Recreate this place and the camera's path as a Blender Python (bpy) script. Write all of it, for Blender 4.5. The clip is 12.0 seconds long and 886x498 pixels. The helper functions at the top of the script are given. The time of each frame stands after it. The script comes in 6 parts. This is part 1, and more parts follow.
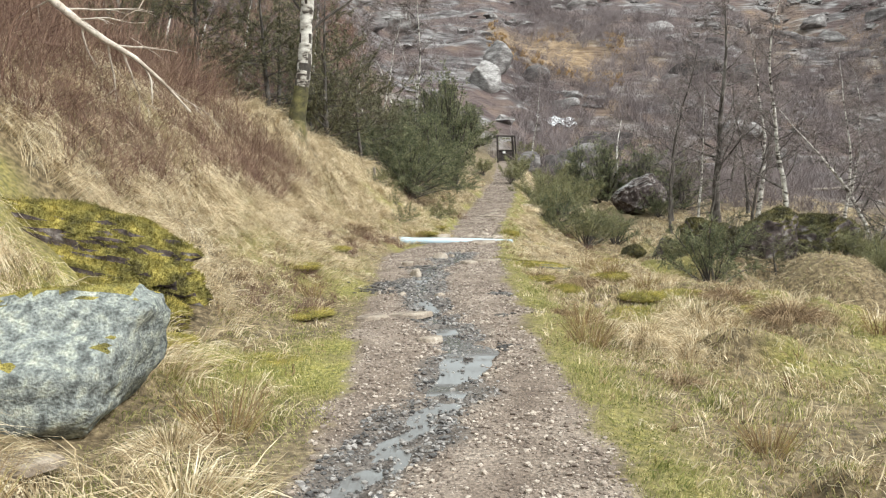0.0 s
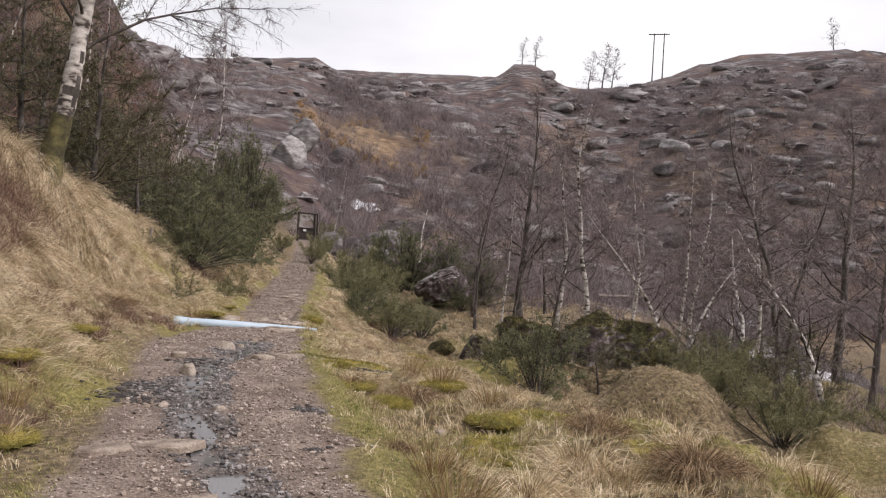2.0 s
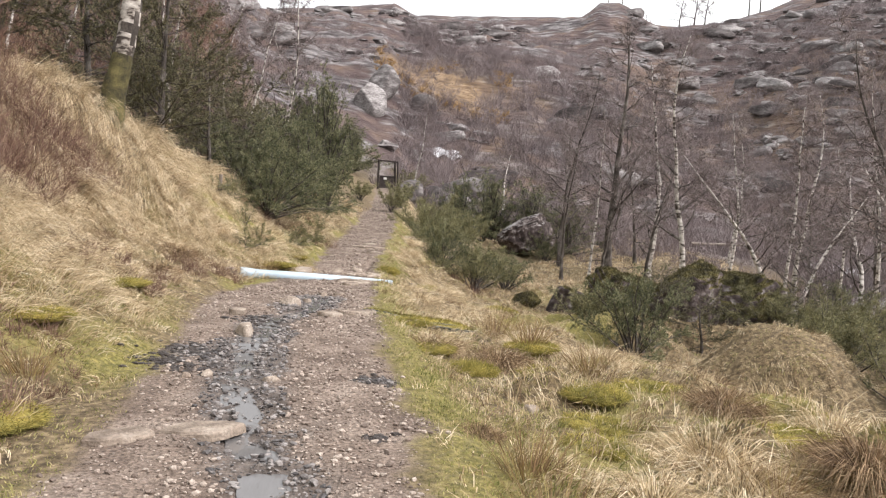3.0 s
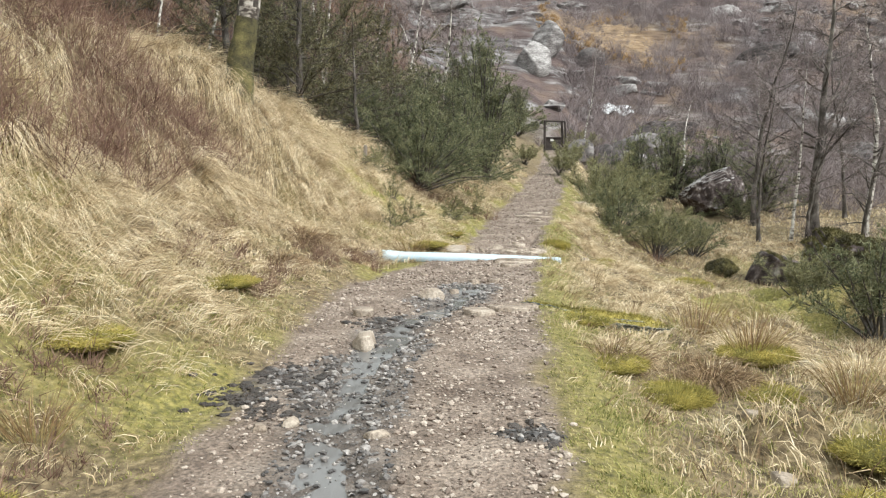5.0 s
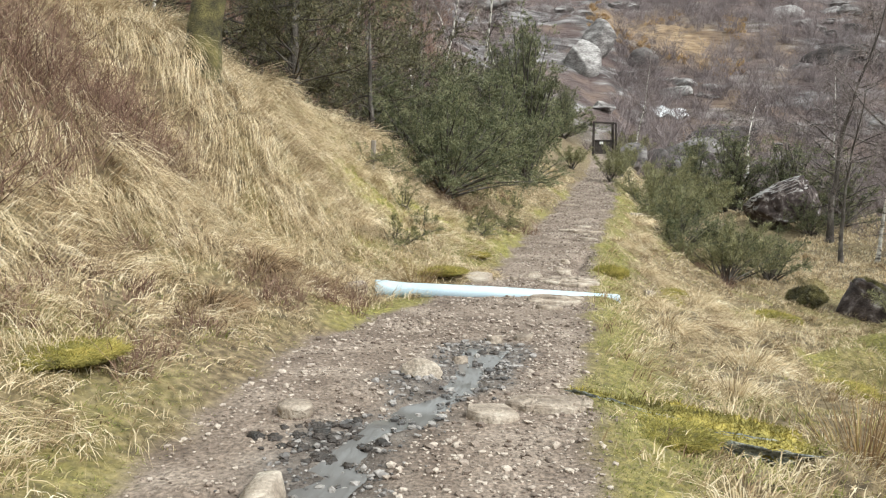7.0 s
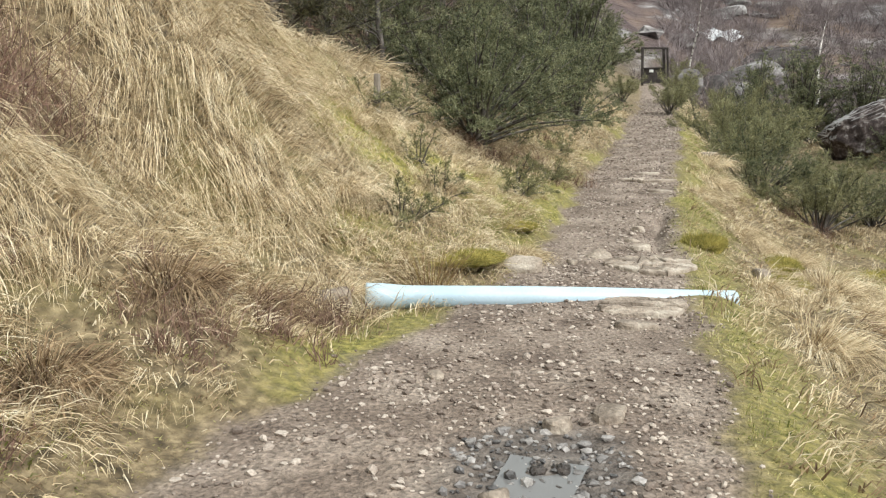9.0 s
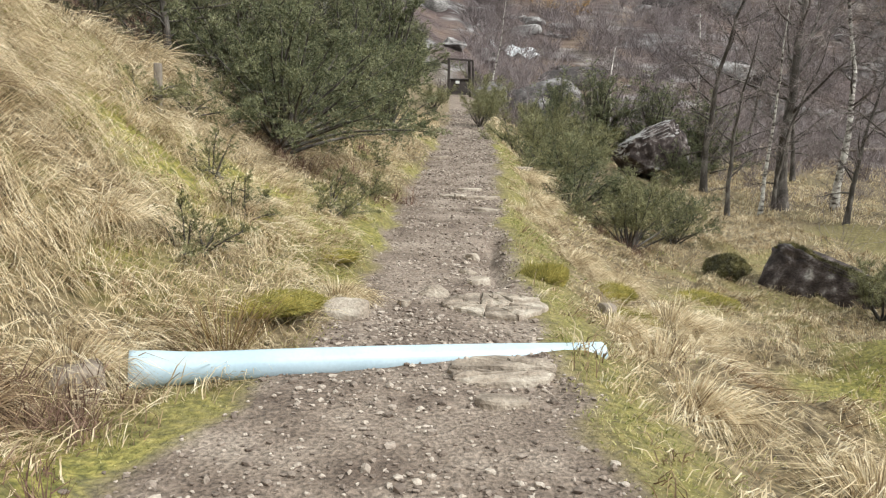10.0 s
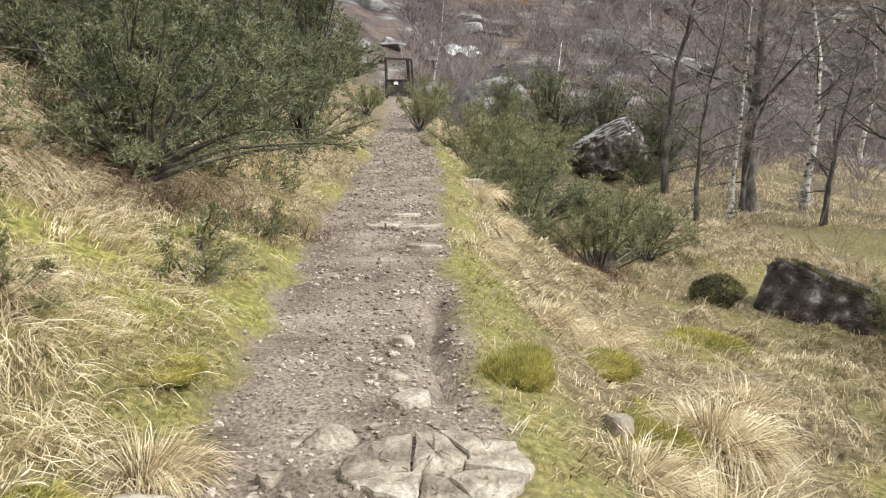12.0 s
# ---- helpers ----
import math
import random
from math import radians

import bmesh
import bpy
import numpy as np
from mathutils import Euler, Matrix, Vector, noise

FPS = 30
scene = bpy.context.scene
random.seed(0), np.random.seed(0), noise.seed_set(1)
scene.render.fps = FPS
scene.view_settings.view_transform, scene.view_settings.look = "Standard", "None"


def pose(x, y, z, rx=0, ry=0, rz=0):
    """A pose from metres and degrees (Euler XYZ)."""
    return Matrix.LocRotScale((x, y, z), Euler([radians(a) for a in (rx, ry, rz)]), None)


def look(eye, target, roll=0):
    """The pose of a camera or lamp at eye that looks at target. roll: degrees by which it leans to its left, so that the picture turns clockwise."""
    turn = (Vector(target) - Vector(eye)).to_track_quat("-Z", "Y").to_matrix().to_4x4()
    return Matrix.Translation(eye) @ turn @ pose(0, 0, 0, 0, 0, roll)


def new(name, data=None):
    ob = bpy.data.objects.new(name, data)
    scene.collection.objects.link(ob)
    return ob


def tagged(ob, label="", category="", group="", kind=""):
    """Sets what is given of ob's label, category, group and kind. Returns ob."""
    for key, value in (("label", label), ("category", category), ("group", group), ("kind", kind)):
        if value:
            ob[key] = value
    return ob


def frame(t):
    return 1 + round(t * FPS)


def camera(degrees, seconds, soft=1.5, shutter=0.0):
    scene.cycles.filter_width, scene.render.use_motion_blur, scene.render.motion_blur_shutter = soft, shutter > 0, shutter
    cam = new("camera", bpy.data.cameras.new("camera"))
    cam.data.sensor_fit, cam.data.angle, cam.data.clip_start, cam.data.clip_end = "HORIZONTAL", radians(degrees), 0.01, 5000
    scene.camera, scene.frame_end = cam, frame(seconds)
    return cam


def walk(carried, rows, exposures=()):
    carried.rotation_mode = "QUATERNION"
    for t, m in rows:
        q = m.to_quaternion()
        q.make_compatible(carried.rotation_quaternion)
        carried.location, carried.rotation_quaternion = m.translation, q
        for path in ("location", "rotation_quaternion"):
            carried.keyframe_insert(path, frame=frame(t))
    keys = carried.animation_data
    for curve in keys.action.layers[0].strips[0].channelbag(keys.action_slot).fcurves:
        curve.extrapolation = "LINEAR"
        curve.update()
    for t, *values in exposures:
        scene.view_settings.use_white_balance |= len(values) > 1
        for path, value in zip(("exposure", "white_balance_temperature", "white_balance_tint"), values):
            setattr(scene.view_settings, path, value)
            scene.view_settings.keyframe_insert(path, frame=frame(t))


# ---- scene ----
cam = camera(60.1, 12.0, soft=1.2)
PATH = [
    (0, (0.148, 1.047, 1.581), (0.126, 3.041, 1.433), -1.0),
    (0.5, (0.085, 1.857, 1.666), (0.296, 3.818, 1.995), -0.5),
    (1, (0.049, 2.508, 1.644), (0.531, 4.405, 2.055), 2.2),
    (1.5, (0.057, 3.104, 1.562), (0.603, 5.018, 1.758), 3.3),
    (2, (0.073, 3.657, 1.519), (0.579, 5.59, 1.605), 3.9),
    (2.5, (0.172, 4.253, 1.488), (0.595, 6.208, 1.46), 5.1),
    (2.7, (0.245, 4.514, 1.493), (0.601, 6.482, 1.439), 4.7),
    (4.3, (0.47, 6.128, 1.524), (0.664, 8.117, 1.456), 0.9),
    (4.5, (0.498, 6.333, 1.529), (0.604, 8.327, 1.43), 0.6),
    (5, (0.578, 6.87, 1.539), (0.439, 8.858, 1.372), 0.3),
    (5.5, (0.753, 7.576, 1.557), (0.653, 9.563, 1.354), 1.4),
    (6, (0.785, 8.223, 1.565), (0.701, 10.214, 1.394), 2.5),
    (6.5, (0.715, 8.943, 1.593), (0.593, 10.936, 1.475), 3.9),
    (7, (0.648, 9.637, 1.59), (0.397, 11.615, 1.429), 1.4),
    (7.2, (0.618, 9.937, 1.566), (0.383, 11.916, 1.389), 0.7),
    (8.8, (0.498, 12.056, 1.63), (0.238, 14.013, 1.309), -0.4),
    (9, (0.416, 12.25, 1.671), (0.066, 14.193, 1.353), -0.8),
    (9.5, (0.243, 12.859, 1.671), (0.128, 14.837, 1.395), 0.7),
    (10, (0.209, 13.454, 1.694), (0.367, 15.425, 1.394), 1.4),
    (10.5, (0.202, 14.004, 1.7), (0.535, 15.96, 1.443), 0.3),
    (11, (0.326, 14.628, 1.691), (0.717, 16.57, 1.416), -1.0),
    (11.5, (0.475, 15.19, 1.74), (0.779, 17.144, 1.439), -1.4),
    (12, (0.607, 15.824, 1.773), (0.896, 17.781, 1.48), -0.4),
]
EXPOSURE = [(0.0, 0.65, 6000, 9), (0.3, 0.65, 6000, 9), (0.6, 0.2, 6000, 9), (0.9, -1.1, 6000, 10), (1.2, -1.2, 6050, 12), (1.5, -1.0, 6100, 15), (1.8, -0.4, 6200, 22), (2.1, 0.05, 6250, 26), (2.5, 0.38, 6250, 24), (4.3, 0.60, 6100, 14), (5.5, 0.65, 6000, 9), (9.5, 0.49, 6050, 10), (12.0, 0.66, 6050, 10)]
walk(cam, [(t, look(eye, target, roll)) for t, eye, target, roll in PATH], EXPOSURE)

# ---- world, sun ----
SUN_EL, SUN_AZ = 42.0, 125.0
world = bpy.data.worlds.new("overcast_sky")
scene.world = world
world.use_nodes = True
wt = world.node_tree
wt.nodes.clear()
w_out = wt.nodes.new("ShaderNodeOutputWorld")
w_bg = wt.nodes.new("ShaderNodeBackground")
w_sky = wt.nodes.new("ShaderNodeTexSky")
w_sky.sky_type, w_sky.sun_disc = "NISHITA", False
w_sky.sun_elevation, w_sky.sun_rotation = radians(SUN_EL), radians(SUN_AZ)
w_sky.dust_density, w_sky.air_density = 4.0, 1.2
w_co = wt.nodes.new("ShaderNodeTexCoord")
w_map = wt.nodes.new("ShaderNodeMapping")
w_map.inputs["Scale"].default_value = (1.2, 1.2, 4.0)
w_noise = wt.nodes.new("ShaderNodeTexNoise")
w_noise.inputs["Scale"].default_value, w_noise.inputs["Detail"].default_value = 2.2, 4.0
w_ramp = wt.nodes.new("ShaderNodeValToRGB")
w_ramp.color_ramp.elements[0].position, w_ramp.color_ramp.elements[1].position = 0.3, 0.75
w_ramp.color_ramp.elements[0].color = (7.9, 8.3, 7.6, 1)
w_ramp.color_ramp.elements[1].color = (12.0, 12.3, 11.1, 1)
w_mix = wt.nodes.new("ShaderNodeMixRGB")
w_mix.inputs[0].default_value = 0.86
wt.links.new(w_co.outputs["Generated"], w_map.inputs[0])
wt.links.new(w_map.outputs[0], w_noise.inputs[0])
wt.links.new(w_noise.outputs[0], w_ramp.inputs[0])
wt.links.new(w_sky.outputs[0], w_mix.inputs[1])
wt.links.new(w_ramp.outputs[0], w_mix.inputs[2])
wt.links.new(w_mix.outputs[0], w_bg.inputs[0])
wt.links.new(w_bg.outputs[0], w_out.inputs[0])
w_bg.inputs[1].default_value = 0.116
sun = new("sun", bpy.data.lights.new("sun", "SUN"))
sun.data.energy, sun.data.angle, sun.data.color = 2.55, radians(7), (1.0, 0.95, 0.86)
sun.matrix_world = look((math.sin(radians(SUN_AZ)) * math.cos(radians(SUN_EL)), math.cos(radians(SUN_AZ)) * math.cos(radians(SUN_EL)), math.sin(radians(SUN_EL))), (0, 0, 0))


# ---- materials ----
def material(name, stops, scale=4.0, rough=0.9, bump=0.3, bump_scale=40.0, island=0.0, fine=0.35, metal=0.0, obj_random=0.0, stretch=(1, 1, 1), translucent=0.0, tint=None, coord="Object", spec=0.3):
    """stops: (position, colour) over a coarse noise; a fine noise varies the value; island: spread per loose piece."""
    m = bpy.data.materials.new(name)
    m.use_nodes = True
    nt = m.node_tree
    b = nt.nodes["Principled BSDF"]
    b.inputs["Roughness"].default_value, b.inputs["Metallic"].default_value = rough, metal
    b.inputs["Specular IOR Level"].default_value = spec
    co = nt.nodes.new("ShaderNodeTexCoord")
    mp = nt.nodes.new("ShaderNodeMapping")
    mp.inputs["Scale"].default_value = stretch
    nt.links.new(co.outputs[coord], mp.inputs[0])
    n1, n2 = nt.nodes.new("ShaderNodeTexNoise"), nt.nodes.new("ShaderNodeTexNoise")
    n1.inputs["Scale"].default_value, n1.inputs["Detail"].default_value = scale, 6
    n2.inputs["Scale"].default_value, n2.inputs["Detail"].default_value = bump_scale, 5
    nt.links.new(mp.outputs[0], n1.inputs[0])
    nt.links.new(mp.outputs[0], n2.inputs[0])
    fac = n1.outputs[0]
    if island or obj_random:
        mix = nt.nodes.new("ShaderNodeMath")
        mix.operation = "MULTIPLY_ADD"
        src = nt.nodes.new("ShaderNodeNewGeometry").outputs["Random Per Island"] if island else nt.nodes.new("ShaderNodeObjectInfo").outputs["Random"]
        sub = nt.nodes.new("ShaderNodeMath")
        sub.operation = "SUBTRACT"
        sub.inputs[1].default_value = 0.5
        nt.links.new(src, sub.inputs[0])
        nt.links.new(sub.outputs[0], mix.inputs[0])
        mix.inputs[1].default_value = island or obj_random
        nt.links.new(fac, mix.inputs[2])
        fac = mix.outputs[0]
    ramp = nt.nodes.new("ShaderNodeValToRGB")
    els = ramp.color_ramp.elements
    while len(els) < len(stops):
        els.new(0.5)
    for e, (p, c) in zip(els, stops):
        e.position, e.color = p, (*c, 1)
    nt.links.new(fac, ramp.inputs[0])
    hsv = nt.nodes.new("ShaderNodeHueSaturation")
    rng = nt.nodes.new("ShaderNodeMapRange")
    rng.inputs[1].default_value, rng.inputs[2].default_value = 0.3, 0.7
    rng.inputs[3].default_value, rng.inputs[4].default_value = 1 - fine, 1 + fine
    nt.links.new(n2.outputs[0], rng.inputs[0])
    nt.links.new(rng.outputs[0], hsv.inputs["Value"])
    nt.links.new(ramp.outputs[0], hsv.inputs["Color"])
    nt.links.new(hsv.outputs[0], b.inputs["Base Color"])
    if bump:
        bp = nt.nodes.new("ShaderNodeBump")
        bp.inputs["Strength"].default_value, bp.inputs["Distance"].default_value = bump, 0.02
        nt.links.new(n2.outputs[0], bp.inputs["Height"])
        nt.links.new(bp.outputs[0], b.inputs["Normal"])
    if translucent:
        b.inputs["Transmission Weight"].default_value = 0.0
        tr = nt.nodes.new("ShaderNodeBsdfTranslucent")
        ms = nt.nodes.new("ShaderNodeMixShader")
        ms.inputs[0].default_value = translucent
        nt.links.new(hsv.outputs[0], tr.inputs[0])
        nt.links.new(b.outputs[0], ms.inputs[1])
        nt.links.new(tr.outputs[0], ms.inputs[2])
        nt.links.new(ms.outputs[0], nt.nodes["Material Output"].inputs[0])
    return m


M_STRAW = material("dry_straw_grass", [(0.24, (0.19, 0.13, 0.07)), (0.42, (0.52, 0.41, 0.25)), (0.58, (0.73, 0.61, 0.41)), (0.78, (0.90, 0.81, 0.62))], 5.5, 0.7, 0, island=0.36, fine=0.2, translucent=0.3)
M_BROWNGRASS = material("withered_brown_grass", [(0.25, (0.13, 0.085, 0.05)), (0.55, (0.31, 0.215, 0.125)), (0.8, (0.47, 0.35, 0.21))], 4.0, 0.8, 0, island=0.6, fine=0.2, translucent=0.25)
M_HILLGRASS = material("orange_hill_grass", [(0.25, (0.22, 0.135, 0.06)), (0.55, (0.40, 0.26, 0.12)), (0.8, (0.50, 0.36, 0.19))], 0.5, 0.8, 0, island=0.5, fine=0.2, translucent=0.2)
M_GREENGRASS = material("short_green_grass", [(0.22, (0.13, 0.145, 0.04)), (0.46, (0.31, 0.31, 0.10)), (0.66, (0.52, 0.47, 0.21)), (0.85, (0.64, 0.55, 0.33))], 3.0, 0.75, 0, island=0.6, fine=0.2, translucent=0.35)
M_MOSS = material("yellow_green_moss", [(0.34, (0.09, 0.078, 0.028)), (0.5, (0.23, 0.20, 0.055)), (0.68, (0.44, 0.36, 0.09))], 5, 0.95, 1.0, 90, fine=0.5)
M_MOSSTIP = material("moss_shoot_tips", [(0.25, (0.17, 0.16, 0.045)), (0.5, (0.34, 0.30, 0.08)), (0.78, (0.56, 0.47, 0.15))], 6.0, 0.85, 0, island=0.5, fine=0.2, translucent=0.3)
M_JUNIPER = material("juniper_needles", [(0.28, (0.045, 0.052, 0.026)), (0.48, (0.155, 0.168, 0.088)), (0.62, (0.25, 0.255, 0.14)), (0.8, (0.40, 0.40, 0.24))], 3.2, 0.6, 0, island=0.4, fine=0.25, translucent=0.2)
M_OLIVE = material("broom_green_shoots", [(0.2, (0.085, 0.085, 0.04)), (0.5, (0.205, 0.20, 0.095)), (0.85, (0.39, 0.37, 0.20))], 7.0, 0.65, 0, island=0.7, fine=0.25, translucent=0.2)
M_PINE = material("dull_pine_needles", [(0.2, (0.035, 0.036, 0.02)), (0.5, (0.125, 0.118, 0.062)), (0.85, (0.28, 0.26, 0.15))], 7.0, 0.65, 0, island=0.7, fine=0.25, translucent=0.2)
M_SCRUB = material("hazy_purple_brown_scrub", [(0.2, (0.115, 0.092, 0.092)), (0.5, (0.20, 0.165, 0.162)), (0.85, (0.33, 0.285, 0.28))], 0.08, 0.9, 0, island=0.35, fine=0.15)
M_SAPLING = material("dense_mauve_birch_saplings", [(0.2, (0.075, 0.055, 0.055)), (0.55, (0.15, 0.112, 0.11)), (0.9, (0.25, 0.20, 0.195))], 0.5, 0.9, 0, island=0.5, fine=0.15)
M_TWIG = material("bare_purple_brown_twigs", [(0.2, (0.115, 0.09, 0.086)), (0.6, (0.25, 0.205, 0.195)), (0.9, (0.40, 0.345, 0.325))], 2, 0.85, 0, island=0.7, fine=0.2)
M_THICKET = material("brown_bramble_twigs", [(0.2, (0.10, 0.055, 0.04)), (0.6, (0.21, 0.13, 0.095)), (0.9, (0.33, 0.23, 0.165))], 2, 0.85, 0, island=0.7, fine=0.2)
M_BARK = material("dark_grey_bark", [(0.3, (0.035, 0.03, 0.026)), (0.52, (0.095, 0.083, 0.072)), (0.7, (0.24, 0.22, 0.195))], 5, 0.9, 0.8, 50, fine=0.4, stretch=(1, 1, 0.5))
M_BIRCH = material("white_birch_bark", [(0.40, (0.06, 0.048, 0.04)), (0.46, (0.36, 0.33, 0.29)), (0.62, (0.66, 0.63, 0.58))], 4, 0.75, 0.5, 40, fine=0.25, stretch=(1, 1, 2.2))
M_MOSSBARK = material("moss_covered_bark", [(0.35, (0.05, 0.045, 0.028)), (0.5, (0.11, 0.10, 0.045)), (0.7, (0.22, 0.19, 0.08))], 5, 0.95, 0.8, 60, fine=0.4)
M_DEADWOOD = material("bleached_dead_birch_wood", [(0.3, (0.22, 0.17, 0.13)), (0.5, (0.50, 0.43, 0.36)), (0.7, (0.66, 0.60, 0.52))], 4, 0.8, 0.4, 40, fine=0.25)
M_ROCK = material("grey_lichen_rock", [(0.34, (0.10, 0.105, 0.10)), (0.46, (0.20, 0.215, 0.205)), (0.55, (0.27, 0.285, 0.26)), (0.63, (0.33, 0.345, 0.29)), (0.72, (0.46, 0.45, 0.39))], 13.0, 0.95, 1.0, 55, fine=0.45, spec=0.15)
M_HILLROCK = material("grey_hill_rock", [(0.3, (0.07, 0.062, 0.06)), (0.5, (0.145, 0.132, 0.128)), (0.72, (0.33, 0.315, 0.305))], 0.9, 0.95, 0.9, 5, fine=0.4, obj_random=0.4, stretch=(1, 1, 2.5), spec=0.1)
# dark rock; on the leaning slab this colour stands in for shade
M_DARKROCK = material("wet_rock_and_slab_shade", [(0.36, (0.025, 0.018, 0.016)), (0.52, (0.075, 0.056, 0.052)), (0.60, (0.15, 0.125, 0.118)), (0.68, (0.36, 0.33, 0.31))], 5, 0.8, 1.0, 30, fine=0.4)
M_SLAB = material("pale_path_stone", [(0.3, (0.17, 0.135, 0.105)), (0.5, (0.32, 0.265, 0.21)), (0.7, (0.46, 0.40, 0.33))], 5, 0.85, 0.7, 50, fine=0.25, obj_random=0.25)
M_GRAVEL = material("path_gravel_stones", [(0.2, (0.16, 0.125, 0.102)), (0.5, (0.26, 0.21, 0.172)), (0.8, (0.44, 0.375, 0.315))], 6, 0.85, 0.3, 80, island=0.9, fine=0.25)
M_WETGRAVEL = material("wet_dark_gravel", [(0.2, (0.06, 0.055, 0.053)), (0.5, (0.16, 0.145, 0.135)), (0.85, (0.31, 0.285, 0.265))], 6, 0.35, 0.3, 80, island=0.9, fine=0.25, spec=0.5)
M_MUD = material("black_wet_peat", [(0.3, (0.02, 0.016, 0.013)), (0.6, (0.055, 0.043, 0.036)), (0.8, (0.12, 0.095, 0.08))], 10, 0.45, 1.0, 60, fine=0.4, spec=0.5)
M_PIPE = material("pale_blue_plastic_pipe", [(0.3, (0.36, 0.47, 0.55)), (0.6, (0.45, 0.56, 0.63)), (0.8, (0.52, 0.62, 0.67))], 3, 0.4, 0.05, 60, fine=0.05, spec=0.5)
# near-black colour stands in for the shade inside the pipe
M_PIPEDARK = material("shaded_pipe_bore", [(0.3, (0.02, 0.02, 0.02)), (0.7, (0.06, 0.055, 0.05))], 6, 0.8, 0.2)
M_GATE = material("weathered_dark_gate_timber", [(0.3, (0.022, 0.018, 0.016)), (0.6, (0.055, 0.045, 0.04)), (0.8, (0.11, 0.095, 0.085))], 6, 0.85, 0.5, 40, fine=0.4)
M_SIGN = material("pale_sign_plate", [(0.3, (0.55, 0.55, 0.52)), (0.7, (0.7, 0.7, 0.67))], 6, 0.6, 0.05, 40, fine=0.08)
M_FOAM = material("white_falling_water", [(0.35, (0.28, 0.29, 0.30)), (0.5, (0.55, 0.56, 0.57)), (0.7, (0.75, 0.76, 0.76))], 2.5, 0.4, 0.6, 8, fine=0.15, stretch=(1, 1, 0.3))
M_RUSH = material("brown_rush_stems", [(0.2, (0.16, 0.10, 0.05)), (0.55, (0.33, 0.22, 0.11)), (0.85, (0.42, 0.36, 0.15))], 3, 0.75, 0, island=0.7, fine=0.2, translucent=0.2)
M_POLE = material("power_pole_timber", [(0.3, (0.06, 0.055, 0.05)), (0.7, (0.12, 0.11, 0.10))], 3, 0.85, 0.3)
M_POST = material("grey_weathered_post", [(0.3, (0.16, 0.13, 0.10)), (0.5, (0.28, 0.24, 0.20)), (0.7, (0.38, 0.34, 0.29))], 6, 0.9, 0.6, 40, stretch=(1, 1, 0.2))

M_WATER = bpy.data.materials.new("shallow_trickle_water")
M_WATER.use_nodes = True
_b = M_WATER.node_tree.nodes["Principled BSDF"]
_b.inputs["Base Color"].default_value = (0.15, 0.145, 0.14, 1)
_b.inputs["Roughness"].default_value, _b.inputs["IOR"].default_value = 0.08, 1.33
_b.inputs["Specular IOR Level"].default_value = 0.8
_n, _p = M_WATER.node_tree.nodes.new("ShaderNodeTexNoise"), M_WATER.node_tree.nodes.new("ShaderNodeBump")
_n.inputs["Scale"].default_value, _n.inputs["Detail"].default_value, _p.inputs["Strength"].default_value, _p.inputs["Distance"].default_value = 26, 4, 0.32, 0.01
M_WATER.node_tree.links.new(_n.outputs[0], _p.inputs["Height"])
M_WATER.node_tree.links.new(_p.outputs[0], _b.inputs["Normal"])


